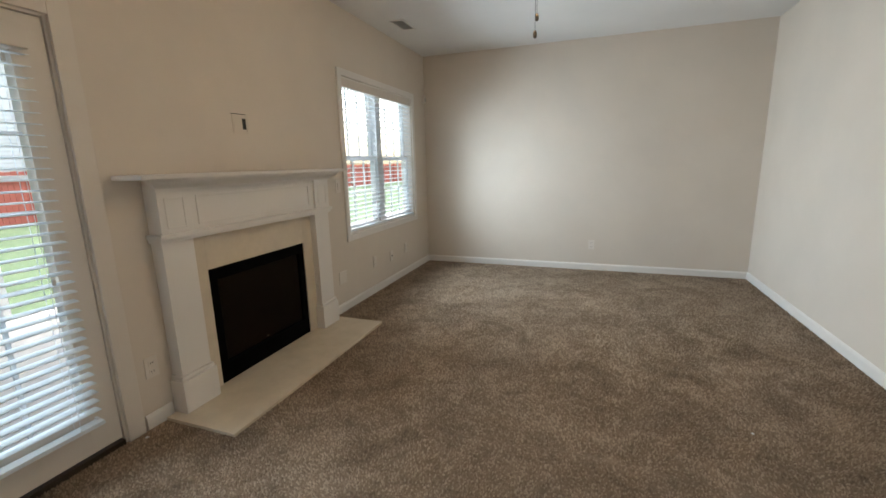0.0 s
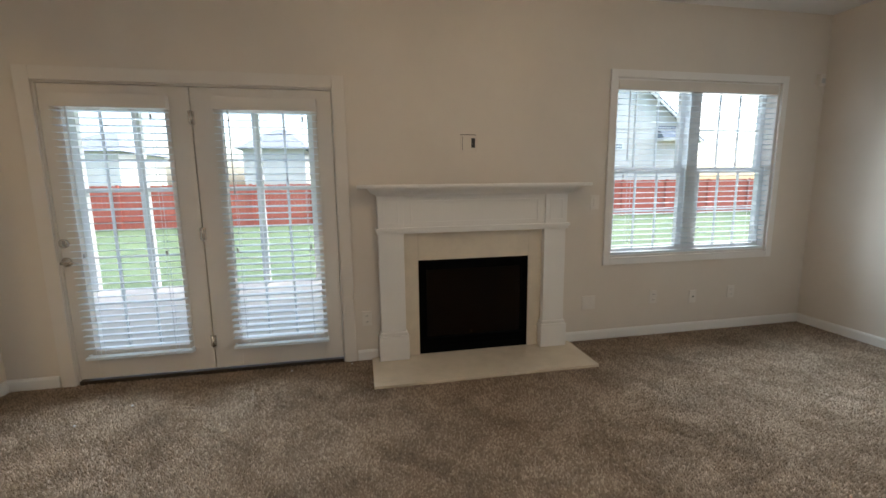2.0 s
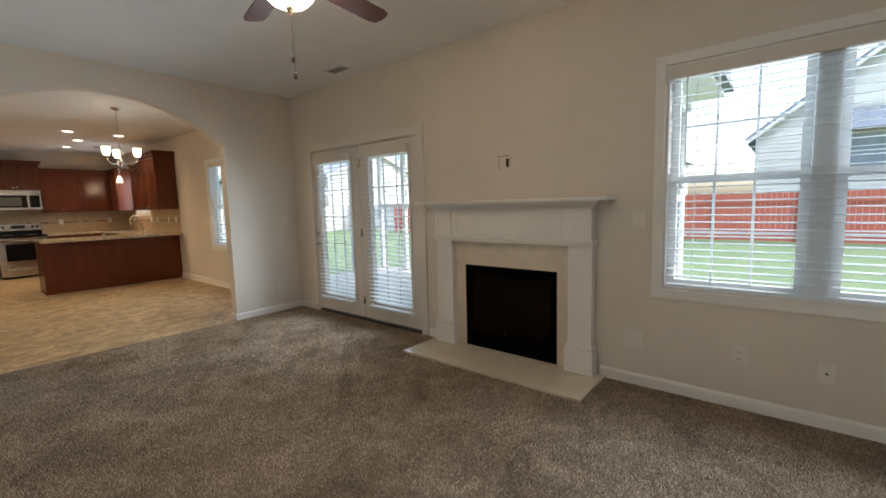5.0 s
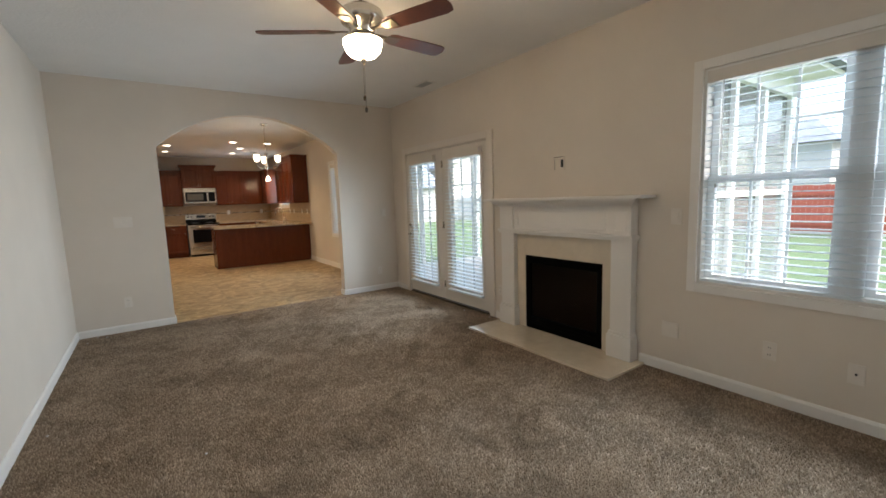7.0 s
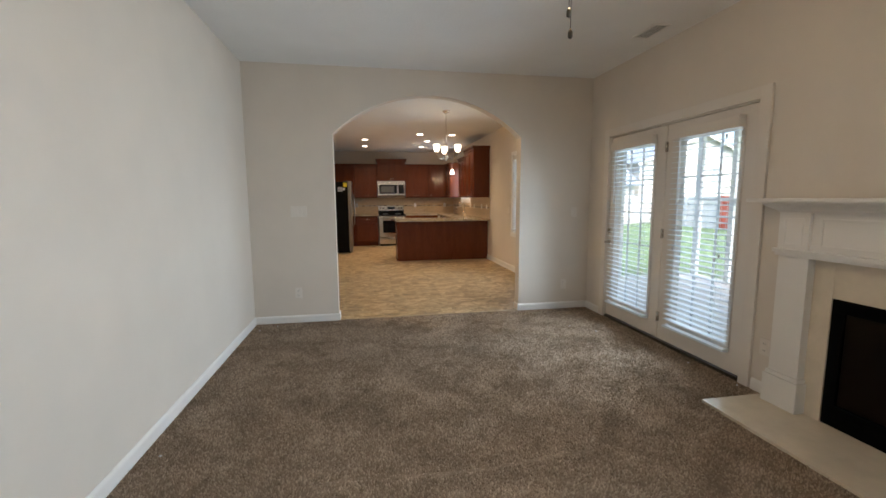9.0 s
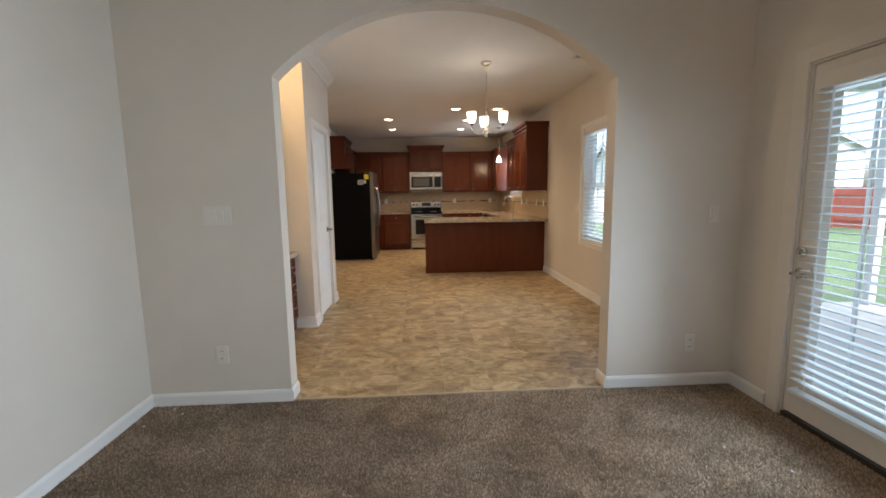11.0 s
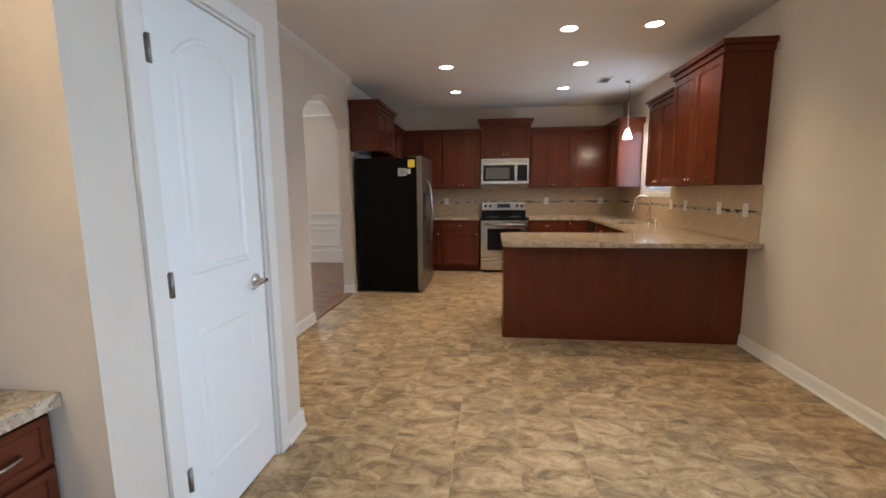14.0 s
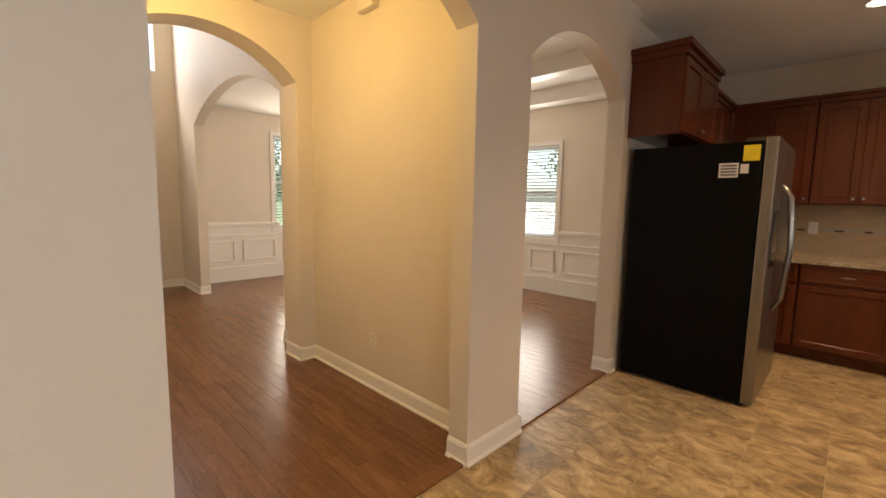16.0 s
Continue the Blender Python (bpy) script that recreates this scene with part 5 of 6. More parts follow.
# ---- backsplash ----
def backsplash(name, label, along, u0, u1, z0, z1, face):
    """Wall tiles with a mosaic strip; each tile is a piece of its own."""
    ob = tagged(new(name), label, "backsplash", kind="structure")
    def row(u_a, u_b, w_a, w_b, za, zb):
        return (face[0] + w_a, face[0] + w_b, u_a, u_b, za, zb) if along == "y" else (u_a, u_b, face[1] + w_a, face[1] + w_b, za, zb)
    part("mortar", boxes(row(u0, u1, 0.001, 0.004, z0, z1)), SPLASHJOINT, ob)
    share = {}
    for lo, hi in ((z0 + 0.001, 1.020), (1.023, 1.128), (1.161, 1.285), (1.288, z1)):
        hi = min(hi, z1)
        if hi - lo < 0.02:
            continue
        n = max(1, round((u1 - u0) / 0.305))
        for i in range(n):
            a, b = u0 + (u1 - u0) * i / n + 0.0012, u0 + (u1 - u0) * (i + 1) / n - 0.0012
            key = (round(b - a, 4), round(hi - lo, 4))
            if key not in share:
                w = b - a
                share[key] = mesh_of("tile", boxes((0.004, 0.010, -w / 2, w / 2, 0, hi - lo) if along == "y" else (-w / 2, w / 2, 0.004, 0.010, 0, hi - lo)), SPLASH)
            o = new("tile", share[key])
            o.parent = ob
            o.location = (face[0], (a + b) / 2, lo) if along == "y" else ((a + b) / 2, face[1], lo)
    rng = random.Random(5)
    dark, light, u = bmesh.new(), bmesh.new(), u0
    while u < u1 - 0.02:
        w = rng.uniform(0.02, 0.075)
        for k in range(2):
            bm = dark if rng.random() < 0.42 else light
            if u + w < u1:
                box(bm, *row(u + 0.001, u + w - 0.001, 0.004, 0.0105, 1.1295 + 0.0155 * k, 1.144 + 0.0155 * k))
        u += w
    part("mosaic_strip", dark, MOSAIC_D, ob, "dark brown glass mosaic pieces")
    part("mosaic_strip", light, MOSAIC_L, ob, "pale glass mosaic pieces")


backsplash("backsplash_south", "beige tile backsplash with a dark mosaic strip", "x", 0.015, 3.95, 0.905, 1.38, (0, YS))
backsplash("backsplash_west", "beige tile backsplash with a dark mosaic strip", "y", YS + 0.012, -4.20, 0.905, 1.237, (0, 0))
setting("backsplash_upper", boxes((0.001, 0.010, -5.92, -4.20, 1.239, 1.37), (0.001, 0.010, YS + 0.012, -6.98, 1.239, 1.38)), SPLASH, "beige tile backsplash under the wall cabinets", "backsplash")
for x in (2.95, 1.21):
    plate("outlet", (x, YS + 0.010, 1.16), "y", "white wall outlet on the tiled backsplash", white=True)
plate("outlet", (0.30, YS + 0.010, 1.16), "y", "white wall outlet on the tiled backsplash", white=True)
for y, k in ((-4.40, "light_switch"), (-4.82, "outlet"), (-5.52, "light_switch"), (-5.90, "outlet"), (-7.15, "outlet")):
    plate(k, (0.010, y, 1.16), "x", "white plate on the tiled backsplash", white=True)


# ---- desk nook ----
def desk():
    d = thing("built_in_desk", "built-in cherry desk with granite top and drawers", "desk", (3.405, -0.13, 0.0), turn=180)
    w = 1.44
    part("granite_top", boxes((-0.565, 0.055, 0.002, w - 0.002, 0.745, 0.785), bev=0.004), GRANITE, d, "speckled beige granite desk top")
    part("apron_rail", boxes((-0.02, 0.0, 0.002, w - 0.30, 0.56, 0.744)), CHERRY_SIDE, d)
    p = part("pencil_drawer", shaker(0.03, w - 0.31, 0.575, 0.72, 0.02, raised=False), CHERRY_SIDE, d)
    part("pull", pull(0.866, 0.645, 0.11, False), NICKEL, p, "arched satin nickel pull")
    ped = part("pedestal", boxes((-0.46, 0, w - 0.295, w - 0.002, 0.0, 0.744), bev=0.002), CHERRY, d)
    for a, b in ((0.575, 0.72), (0.40, 0.56), (0.10, 0.385)):
        dr = part("drawer_front", shaker(w - 0.285, w - 0.012, a, b, 0.025 if b - a < 0.2 else 0.04, raised=False), CHERRY_SIDE, d)
        part("pull", pull(w - 0.15, (a + b) / 2, 0.10, False), NICKEL, dr, "arched satin nickel pull")
    part("wall_cleat", boxes((-0.565, -0.02, 0.002, 0.02, 0.62, 0.744)), CHERRY, d)
    cabinet("cherry wall cabinet with two doors above the desk", (3.605, -0.815, 0), 180, 0.75, 0.36, 1.385, 2.30, [(0.03, 0.378, 1.41, 2.27, "r"), (0.383, 0.725, 1.41, 2.27, "l")], crown=0.06, ends=(1, 0))


desk()


# ---- closet door ----
def closet_door():
    y0, y1, top = -2.47, -1.825, 2.045
    fr = tagged(new("closet_door_frame"), "white moulded casing round the closet door", "door frame", kind="structure")
    c = 0.068
    for n, r in (("side_casing", (3.201, 3.22, y0 - c, y0, 0, top + c)), ("side_casing", (3.201, 3.22, y1, y1 + c, 0, top + c)), ("head_casing", (3.2015, 3.22, y0, y1, top, top + c))):
        part(n, boxes(r, bev=0.006), TRIM, fr)
    part("jamb", boxes((3.22, 3.34, y0 - 0.002, y0 + 0.012, 0, top), (3.226, 3.34, y1 - 0.037, y1 + 0.002, 0, top), (3.22, 3.34, y0 + 0.012, y1 - 0.037, top - 0.012, top)), TRIM, fr)
    d = tagged(new("door_3"), "white two-panel closet door with arched top panel, shut", "door", kind="structure")
    a, b = y0 + 0.015, y1 - 0.04
    part("slab", boxes((3.232, 3.262, a, b, 0.012, top - 0.015), bev=0.002), DOORPAINT, d)
    s = 0.105
    def moulded(z0, z1, arch):
        """A raised panel ringed by a bead, with a flat or an arched top."""
        half, mid = (b - a) / 2 - s, (a + b) / 2
        def ring(k, x):
            top_z = z1 - k
            pts = [(mid - half + k, z0 + k), (mid + half - k, z0 + k)]
            n = 14
            for i in range(n + 1):
                u = (half - k) * (1 - 2 * i / n)
                pts.append((mid + u, top_z - (arch * (u / half) ** 2 if arch else 0)))
            return [(x, y, z) for y, z in pts]
        bm = bmesh.new()
        rings = [[bm.verts.new(p) for p in ring(k, x)] for k, x in ((0.0, 3.232), (0.008, 3.2255), (0.020, 3.226), (0.030, 3.2318), (0.040, 3.2318), (0.064, 3.2285))]
        for p, q in zip(rings, rings[1:]):
            for i in range(len(p)):
                bm.faces.new((p[i], p[(i + 1) % len(p)], q[(i + 1) % len(p)], q[i]))
        bm.faces.new(rings[-1])
        bmesh.ops.recalc_face_normals(bm, faces=bm.faces)
        part("panel", bm, DOORPAINT, d)
    moulded(1.04, 1.92, 0.10)
    moulded(0.23, 0.83, 0.0)
    for z in (0.30, 1.03, 1.80):
        part("hinge", join(lathe([(0.008, -0.045), (0.008, 0.045)], (3.222, y1 - 0.038, z), 10), boxes((3.2225, 3.226, y1 - 0.036, y1 - 0.026, z - 0.042, z + 0.042))), HINGE, fr)
    k = part("door_lever", lathe([(0.032, 0.0), (0.032, -0.006), (0.026, -0.011), (0.011, -0.012), (0.011, -0.05)], (3.232, y0 + 0.09, 0.938), 20, "x"), NICKEL, d, "satin nickel lever")
    part("lever_arm", tube([(3.183, y0 + 0.085, 0.938), (3.178, y0 + 0.115, 0.94), (3.178, y0 + 0.155, 0.933), (3.183, y0 + 0.195, 0.918)], [0.012, 0.010, 0.008, 0.006]), NICKEL, k)
    part("latch_plate", boxes((3.229, 3.236, y0 + 0.012, y0 + 0.018, 0.90, 0.96)), NICKEL, d)


closet_door()


# ---- dining room: wainscot and windows ----
def wainscot(axis, w, u0, u1, sign, low=False):
    """Chair rail, skirting and picture-frame beads on a wall; w is the wall's face, sign the way it looks."""
    ob = tagged(new("wainscot"), "white chair rail with picture-frame panels below", "wainscot", kind="structure")
    def r(ua, ub, ta, tb, za, zb):
        a, b = sorted((w + sign * ta, w + sign * tb))
        return (a, b, ua, ub, za, zb) if axis == "x" else (ua, ub, a, b, za, zb)
    part("backing", boxes(r(u0, u1, 0.0, 0.004, 0, 0.80 if low else 0.90)), TRIM, ob)
    part("chair_rail", boxes(r(u0, u1, 0.004, 0.026, 0.725, 0.755), bev=0.003) if low else boxes(r(u0, u1, 0.004, 0.055, 0.905, 0.935), r(u0, u1, 0.004, 0.04, 0.935, 0.95), r(u0, u1, 0.004, 0.028, 0.875, 0.905), r(u0, u1, 0.004, 0.026, 0.725, 0.755), bev=0.003), TRIM, ob)
    part("skirting", boxes(r(u0, u1, 0.004, 0.026, 0, 0.20), r(u0, u1, 0.004, 0.036, 0.20, 0.235), bev=0.003), TRIM, ob)
    n = max(1, round((u1 - u0) / 0.70))
    for i in range(n):
        a, b = u0 + (u1 - u0) * i / n + 0.06, u0 + (u1 - u0) * (i + 1) / n - 0.06
        part("panel_bead", boxes(r(a, a + 0.03, 0.004, 0.028, 0.32, 0.66), r(b - 0.03, b, 0.004, 0.028, 0.32, 0.66), r(a + 0.03, b - 0.03, 0.004, 0.0275, 0.32, 0.35), r(a + 0.03, b - 0.03, 0.004, 0.0275, 0.63, 0.66), bev=0.003), TRIM, ob)


wainscot("x", 9.8, -5.78, -4.45, -1)
wainscot("x", 9.8, -8.2, -6.69, -1)
wainscot("x", 9.8, -6.688, -5.782, -1, True)
wainscot("y", -8.2, DIN_S[0] - 0.058, DIN_S[1] + 0.058, 1, True)
wainscot("y", -8.2, DIN_T[0] - 0.058, DIN_T[1] + 0.058, 1, True)
wainscot("y", -8.2, 4.10, DIN_S[0] - 0.06, 1)
wainscot("y", -8.2, DIN_S[1] + 0.06, DIN_T[0] - 0.06, 1)
wainscot("y", -8.2, DIN_T[1] + 0.06, 9.8, 1)


def far_window(name, axis, w, u0, u1, z0, z1, sign, label):
    ob = tagged(new(name), label, "window", kind="structure")
    def r(ua, ub, ta, tb, za, zb):
        a, b = sorted((w + sign * ta, w + sign * tb))
        return (a, b, ua, ub, za, zb) if axis == "x" else (ua, ub, a, b, za, zb)
    m = (z0 + z1) / 2
    part("frame", boxes(r(u0, u0 + 0.05, -0.12, -0.04, z0, z1), r(u1 - 0.05, u1, -0.12, -0.04, z0, z1), r(u0 + 0.05, u1 - 0.05, -0.12, -0.04, z0, z0 + 0.05), r(u0 + 0.05, u1 - 0.05, -0.12, -0.04, z1 - 0.05, z1), r(u0 + 0.05, u1 - 0.05, -0.11, -0.05, m - 0.025, m + 0.025)), VINYL, ob)
    part("casing", boxes(r(u0 - 0.06, u0, 0, 0.018, z0 - 0.06, z1 + 0.06), r(u1, u1 + 0.06, 0, 0.018, z0 - 0.06, z1 + 0.06), r(u0, u1, 0, 0.0175, z1, z1 + 0.06), r(u0, u1, 0, 0.0175, z0 - 0.06, z0), bev=0.003), TRIM, ob)
    p = part("pane", boxes(r(u0 + 0.05, u1 - 0.05, -0.082, -0.078, z0 + 0.05, z1 - 0.05)), GLASS, ob)
    p.visible_shadow = False
    me = mesh_of("slat", boxes((-0.024, 0.024, -(u1 - u0) / 2 + 0.02, (u1 - u0) / 2 - 0.02, -0.0015, 0.0015)), SLAT)
    b = tagged(new("window_blind"), "white slatted blind, slats half open, in the dining room", "blind", "slatted blinds")
    c = (w - sign * 0.025, (u0 + u1) / 2, 0) if axis == "x" else ((u0 + u1) / 2, w - sign * 0.025, 0)
    b.matrix_world = pose(*c, 0, 0, 0 if axis == "x" else 90)
    for i in range(int((z1 - z0 - 0.1) / 0.05)):
        s = new("slat", me)
        s.parent = b
        s.matrix_basis = pose(0, 0, z1 - 0.08 - 0.05 * i, 0, 14 * (-sign))
    part("head_rail", boxes((-0.024, 0.024, -(u1 - u0) / 2 + 0.02, (u1 - u0) / 2 - 0.02, z1 - 0.05, z1 - 0.005)), SLAT, b)


far_window("window_4", "x", 9.8, DIN_E[0], DIN_E[1], DIN_E[2], DIN_E[3], -1, "white window with blind in the dining room")
# unseen window, added only to let more light into the dining room
far_window("added_window", "y", -8.2, *DIN_T, DIN_S[2], DIN_S[3], 1, "white window with blind in the dining room")
far_window("window_5", "y", -8.2, DIN_S[0], DIN_S[1], DIN_S[2], DIN_S[3], 1, "white window with blind in the dining room")


# ---- outside ----
ground = setting("ground", boxes((-260, 260, -260, 260, -0.9, -0.35)), GRASS, "mown green lawn round the house", "lawn")


def porch():
    slab = setting("porch_slab", boxes((-3.35, -0.17, -2.1, 4.05, -0.349, -0.06), bev=0.01), CONCRETE, "pale concrete porch slab outside the patio doors", "porch")
    p = tagged(new("porch_frame"), "white framed porch with slim posts, mid rail and roof", "porch")
    front = [-1.95 + 0.735 * k for k in range(9)]
    side = [-2.45, -1.7, -0.95]
    stud = mesh_of("post", boxes((-0.045, 0.045, -0.045, 0.045, -0.06, 2.42), bev=0.006), VINYL)
    for x, y in [(-3.25, y) for y in front] + [(x, front[-1]) for x in side] + [(x, front[0]) for x in side]:
        o = new("post", stud)
        o.parent = p
        o.location = (x, y, 0)
    for a, b in zip(front, front[1:]):
        part("mid_rail", boxes((-3.28, -3.22, a + 0.045, b - 0.045, 1.28, 1.34), bev=0.005), VINYL, p)
    for a, b in zip([-3.25] + side, side):
        part("mid_rail", boxes((a + 0.045, b - 0.045, front[-1] - 0.03, front[-1] + 0.03, 1.28, 1.34), bev=0.005), VINYL, p)
    for a, b in zip([-3.25] + side, side + [-0.2]):
        for lo, hi in ((-0.02, 1.28), (1.34, 2.42)):
            o = part("screen", boxes((a + 0.046, b - 0.046, front[-1] - 0.002, front[-1] + 0.002, lo, hi)), SCREEN, p, "grey insect screen")
            o.visible_shadow = False
    part("beam", boxes((-3.31, -3.19, front[0] - 0.1, front[-1] + 0.1, 2.42, 2.62), (-3.19, -0.17, front[-1] - 0.06, front[-1] + 0.06, 2.42, 2.62), (-3.19, -0.17, front[0] - 0.06, front[0] + 0.06, 2.42, 2.62), bev=0.006), VINYL, p)
    part("soffit", boxes((-3.65, -0.17, front[0] - 0.4, front[-1] + 0.4, 2.62, 2.68)), VINYL, p)
    part("roof", prism([(-3.75, 2.68), (-0.17, 2.68), (-0.17, 3.6)], front[0] - 0.5, front[-1] + 0.5, "y"), SHINGLE, p)


porch()


def fence(x0, y0, x1, y1, material, label, height=1.75):
    """A privacy fence: posts, rails and close-set boards between two points."""
    f = tagged(new("fence"), label, "fence")
    d = Vector((x1 - x0, y1 - y0, 0))
    n, turn = int(d.length / 2.4), math.atan2(d.y, d.x)
    f.matrix_world = Matrix.Translation((x0, y0, -0.35)) @ Matrix.Rotation(turn, 4, "Z")
    rng, step = random.Random(3), d.length / n
    bm = bmesh.new()
    for k in range(16):
        h = height + rng.uniform(-0.012, 0.012)
        box(bm, k * step / 16 + 0.004, (k + 1) * step / 16 - 0.004, 0.02, 0.04, 0.04, h)
    boards = mesh_of("boards", bm, material)
    post = mesh_of("post", boxes((-0.05, 0.05, -0.06, 0.02, -0.1, height + 0.03)), material)
    rails = mesh_of("rails", boxes((0, step, -0.02, 0.02, 0.35, 0.44), (0, step, -0.02, 0.02, height - 0.35, height - 0.26)), material)
    for i in range(n):
        for name, me in (("boards", boards), ("post", post), ("rails", rails)):
            o = new(name, me)
            o.parent = f
            o.matrix_basis = pose(i * step, 0, 0)


fence(-15.8, -19.5, -15.8, -14.5, GREYFENCE, "weathered grey wooden privacy fence along the lawn")
fence(-15.8, -14.5, -15.8, 40, FENCE, "red-stained wooden privacy fence along the lawn")
fence(30, -19.5, -15.8, -19.5, GREYFENCE, "weathered grey wooden privacy fence along the lawn")


def hip_roof(w, d, eaves, rise, inset, over=0.45):
    """Four slopes that meet on a short ridge, with a flat underside."""
    bm = bmesh.new()
    low = [bm.verts.new(p) for p in ((over, -w / 2 - over, eaves), (over, w / 2 + over, eaves), (-d - over, w / 2 + over, eaves), (-d - over, -w / 2 - over, eaves))]
    front, back = bm.verts.new((-inset, 0, eaves + rise)), bm.verts.new((-d + inset, 0, eaves + rise))
    for f in ((low[0], low[1], front), (low[1], low[2], back, front), (low[2], low[3], back), (low[3], low[0], front, back), tuple(reversed(low))):
        bm.faces.new(f)
    bmesh.ops.recalc_face_normals(bm, faces=bm.faces)
    return bm


def house(label, at, turn, w, d, eaves, rise, openings=(), hip=0.0):
    """A sided house with a gable or a hipped roof; its front looks along its own +x."""
    h = thing("house", label, "house", (*at, -0.35), "neighbouring houses", turn)
    n = int(eaves / 0.18)
    part("wall", boxes((-d, 0, -w / 2, w / 2, 0, eaves)), SIDING, h)
    lap = bmesh.new()
    for i in range(n):
        z = i * eaves / n
        box(lap, 0.001, 0.022, -w / 2, w / 2, z, z + 0.03)
        box(lap, -d, 0, w / 2 + 0.001, w / 2 + 0.022, z, z + 0.03)
        box(lap, -d, 0, -w / 2 - 0.022, -w / 2 - 0.001, z, z + 0.03)
    part("siding_laps", lap, SIDING, h)
    if hip:
        part("roof", hip_roof(w, d, eaves + 0.004, rise, hip), SHINGLE, h)
    else:
        part("gable", prism([(-w / 2, eaves), (w / 2, eaves), (0, eaves + rise)], -d, 0, "x"), SIDING, h)
        o, t = 0.45, 0.16
        k = rise / (w / 2)
        for s in (-1, 1):
            part("roof", prism([(0, eaves + rise + t), (s * (w / 2 + o), eaves - k * o + t), (s * (w / 2 + o), eaves - k * o), (0, eaves + rise + 0.005)], -d - o, o, "x"), SHINGLE, h)
            part("bargeboard", prism([(0, eaves + rise), (s * (w / 2 + o), eaves - k * o), (s * (w / 2 + o), eaves - k * o - 0.2), (0, eaves + rise - 0.2)], o - 0.06, o + 0.02, "x"), TRIM, h)
    for y, z, ww, hh in openings:
        win = part("window", boxes((0.02, 0.06, y - ww / 2 - 0.09, y - ww / 2, z - 0.09, z + hh + 0.09), (0.02, 0.06, y + ww / 2, y + ww / 2 + 0.09, z - 0.09, z + hh + 0.09), (0.02, 0.06, y - ww / 2, y + ww / 2, z - 0.09, z), (0.02, 0.06, y - ww / 2, y + ww / 2, z + hh, z + hh + 0.09), (0.02, 0.05, y - ww / 2, y + ww / 2, z + hh / 2 - 0.03, z + hh / 2 + 0.03)), VINYL, h)
        part("pane", boxes((0.022, 0.03, y - ww / 2, y + ww / 2, z, z + hh)), HOUSEPANE, win)
    return h


big = house("large beige sided neighbouring house with steep grey gable", (-24, 15.0), 0, 22.8, 12, 4.75, 8.75, [(0.4, 2.4, 1.0, 1.45), (5.0, 3.98, 1.1, 0.3), (-6.9, 2.8, 2.0, 1.55)])
part("porch_roof", prism([(0.03, 4.5), (0.03, 5.6), (1.1, 4.5)], -8.3, -5.2, "y"), SHINGLE, big)
part("eave_return", prism([(0.03, 4.7), (0.03, 5.55), (0.7, 4.7)], 8.3, 10.2, "y"), SHINGLE, big)
part("eave_soffit", boxes((0.03, 0.68, 8.32, 10.18, 4.5, 4.698)), TRIM, big)
house("beige sided neighbouring house with hipped slate roof beyond the fence", (-33, -1.5), 90, 7.0, 4.2, 4.3, 1.8, hip=1.7)
house("beige sided neighbouring house with hipped slate roof beyond the fence", (-33, -13.6), 90, 7.0, 4.2, 4.1, 1.6, hip=1.6)
house("beige sided neighbouring house with slate roof beyond the fence", (-14.5, -34.0), 0, 9.0, 6.5, 3.0, 2.8, [])
house("two-storey pale sided neighbouring house with low slate gable", (-29.0, -31.0), 90, 13.0, 9.0, 5.0, 2.7, [(-2.2, 3.3, 0.95, 1.25), (1.8, 3.3, 0.95, 1.25)])


def tree(x, y, tall, seed):
    t = thing("tree", "leafy green garden tree outside the dining room", "tree", (x, y, -0.35))
    rng = random.Random(seed)
    part("trunk", tube([(0, 0, 0), (0.05, 0.02, tall * 0.3), (0.02, 0.06, tall * 0.75)], [0.14, 0.11, 0.04], 8), BARK, t)
    for i in range(6):
        a, z = i * 1.05, tall * (0.3 + 0.07 * i)
        part("limb", tube([(0.04, 0.03, z), (0.5 * math.cos(a), 0.5 * math.sin(a), z + 0.4), (0.95 * math.cos(a), 0.95 * math.sin(a), z + 0.9)], [0.05, 0.035, 0.012], 6), BARK, t)
    verts, faces = [], []
    for c in range(46):
        cz = rng.uniform(0.35, 1.0) * tall
        rr = 1.5 * math.sin(math.pi * min(1, (cz / tall - 0.2) / 0.85)) * rng.uniform(0.35, 1)
        a = rng.uniform(0, 6.28)
        centre = Vector((rr * math.cos(a), rr * math.sin(a), cz))
        for _ in range(70):
            p = centre + Vector((rng.gauss(0, 0.22), rng.gauss(0, 0.22), rng.gauss(0, 0.2)))
            u = Vector((rng.uniform(-1, 1), rng.uniform(-1, 1), rng.uniform(-1, 1))).normalized() * 0.06
            v = u.orthogonal().normalized() * 0.035
            i = len(verts)
            verts += [p - u, p - v, p + u, p + v]
            faces.append((i, i + 1, i + 2, i + 3))
    me = bpy.data.meshes.new("crown")
    me.from_pydata([tuple(v) for v in verts], [], faces)
    me.materials.append(LEAF)
    o = new("crown", me)
    o.parent = t


tree(7.4, -13.0, 5.0, 1)
tree(15.0, -8.5, 5.0, 2)

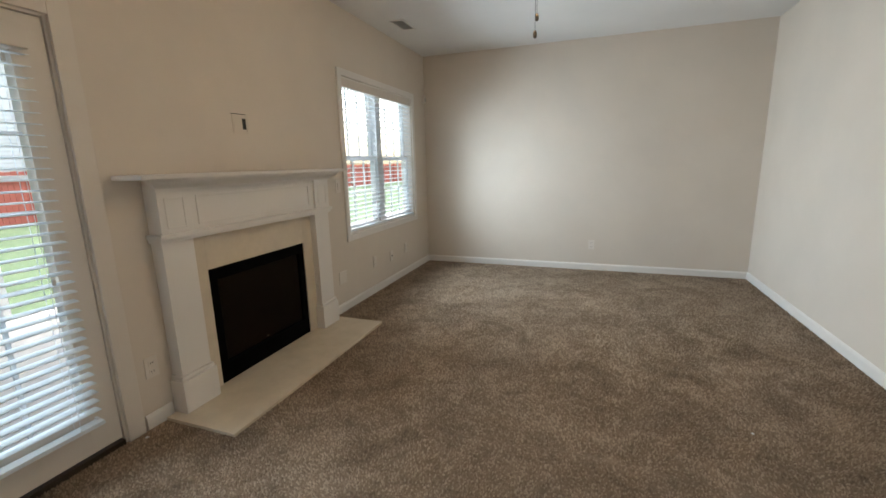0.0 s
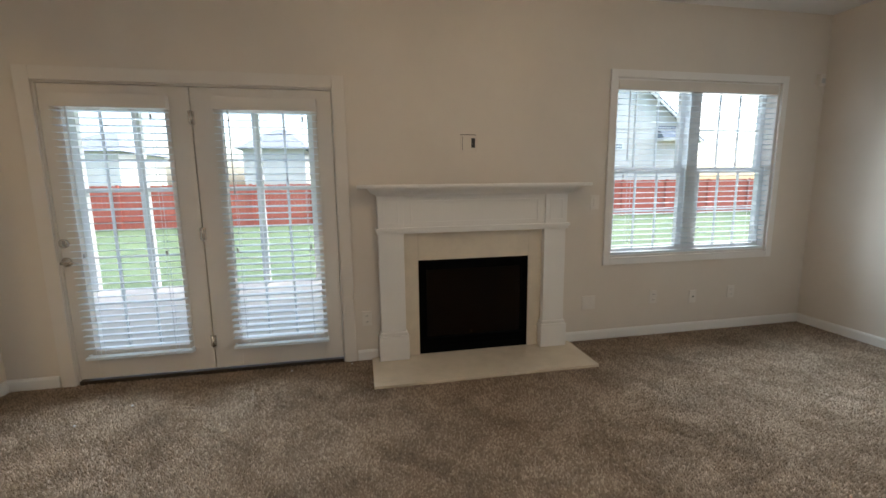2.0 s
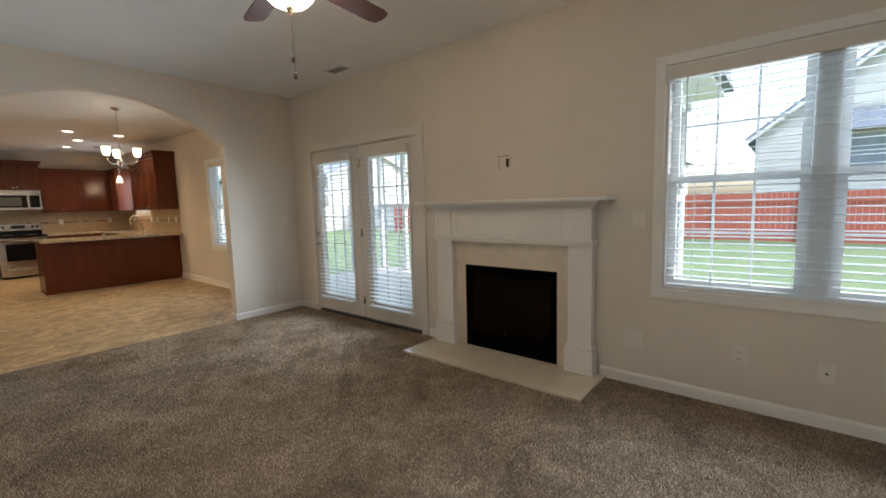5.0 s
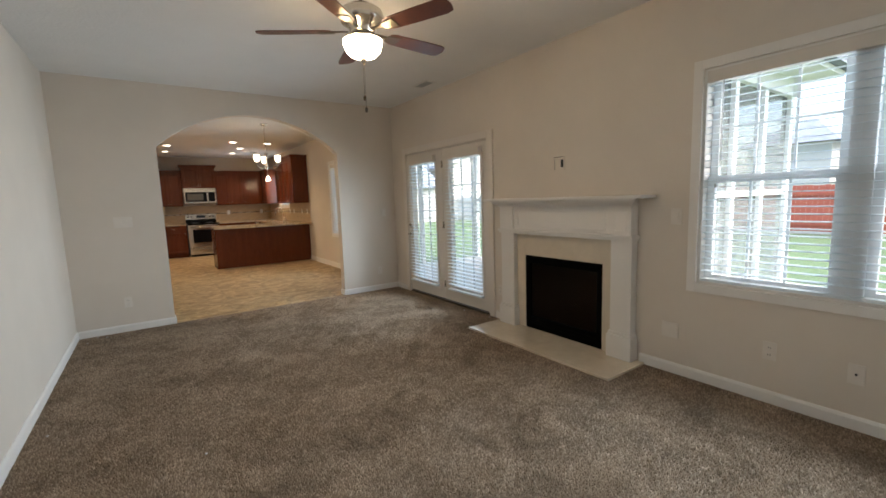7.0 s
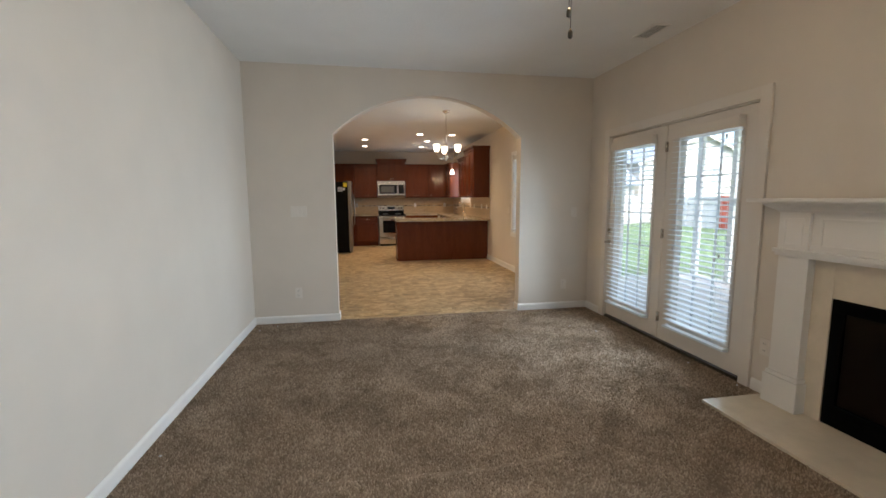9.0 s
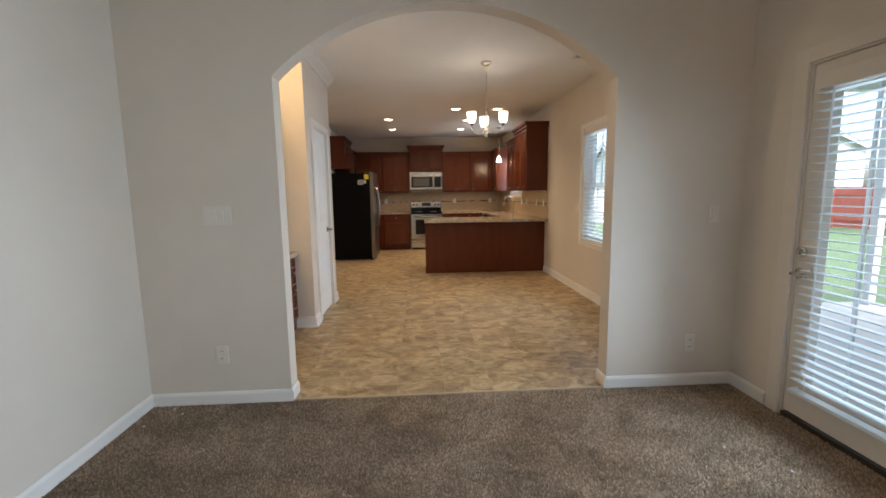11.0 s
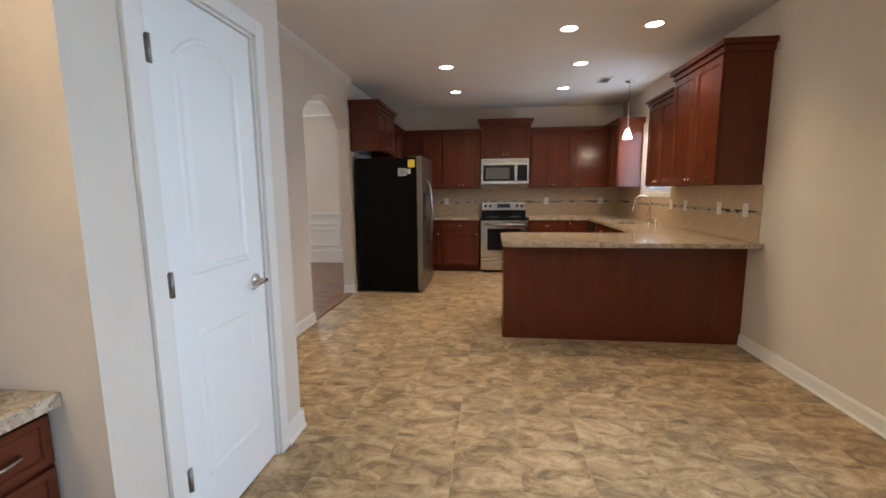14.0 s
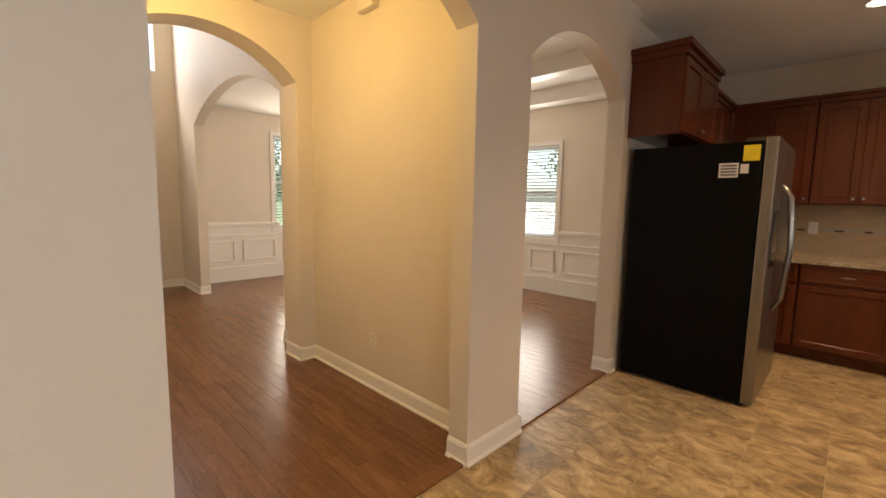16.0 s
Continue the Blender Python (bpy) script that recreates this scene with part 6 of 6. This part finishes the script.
# ---- floor pieces ----
S = 0.3305
tile_me = mesh_of("tile", boxes((0.0014, S - 0.0014, 0.0014, S - 0.0014, -0.004, 0.0)), TILE)
made = 0
for j in range(25):
    for i in range(12):
        x, y = 0.005 + i * S, -0.005 - (j + 1) * S
        if made < 300 and y > YS - 0.1:
            o = new("tile", tile_me)
            o.parent = floor_kitchen
            o.location = (x, y, 0)
            made += 1
setting("floor_tiles_edge", boxes(*[(3.972, 4.10, -0.005 - (j + 1) * S + 0.001, -0.005 - j * S - 0.001, -0.004, -0.0005) for j in range(0, 25)]), TILE, "narrow cut tiles along the wall", "floor tiles")
setting("doorway_strip", boxes((0.885, 3.0, -0.012, 0.006, -0.004, 0.006), bev=0.002), GROUT, "tan transition strip between carpet and tile", "threshold")

rng, W = random.Random(4), 0.092
plank_share = {}
bulk = bmesh.new()
y = -2.72
while y > -8.2:
    x = 4.10 - rng.uniform(0, 0.8)
    while x < 9.9:
        long = rng.choice((0.75, 1.0, 1.25))
        a, b = max(x + 0.001, 4.061), min(x + long - 0.001, 9.895)
        if b - a > 0.05:
            if y > -4.46 and a < 6.6:
                k = round(b - a, 3)
                if k not in plank_share:
                    plank_share[k] = mesh_of("plank", boxes((0, k, -W + 0.0008, -0.0008, -0.004, 0.0)), PLANK)
                o = new("plank", plank_share[k])
                o.parent = floor_hall
                o.location = (a, y, 0)
            else:
                box(bulk, a, b, y - W + 0.0008, y - 0.0008, -0.004, 0.0)
        x += long
    y -= W
p = part("plank_field", bulk, PLANK, floor_hall)
p["kind"] = "stuff"

# ---- bits on the carpet ----
rng = random.Random(12)
for x, y in ((3.0, 3.23), (3.77, 2.41), (3.71, 0.07), (3.63, 0.13), (3.78, 0.26), (0.07, 2.26), (0.4, 0.93), (0.58, 0.72), (0.10, 1.83)):
    bm = bmesh.new()
    bmesh.ops.create_icosphere(bm, subdivisions=1, radius=0.008)
    for v in bm.verts:
        v.co = Vector((v.co.x * rng.uniform(0.7, 1.5), v.co.y * rng.uniform(0.7, 1.4), v.co.z * 0.5))
    bit = part("debris_crumb", bm, PAPER)
    bit.location = (x, y, 0.006)
    tagged(bit, "small white crumb lying on the brown carpet", "crumb", "crumbs on the carpet")
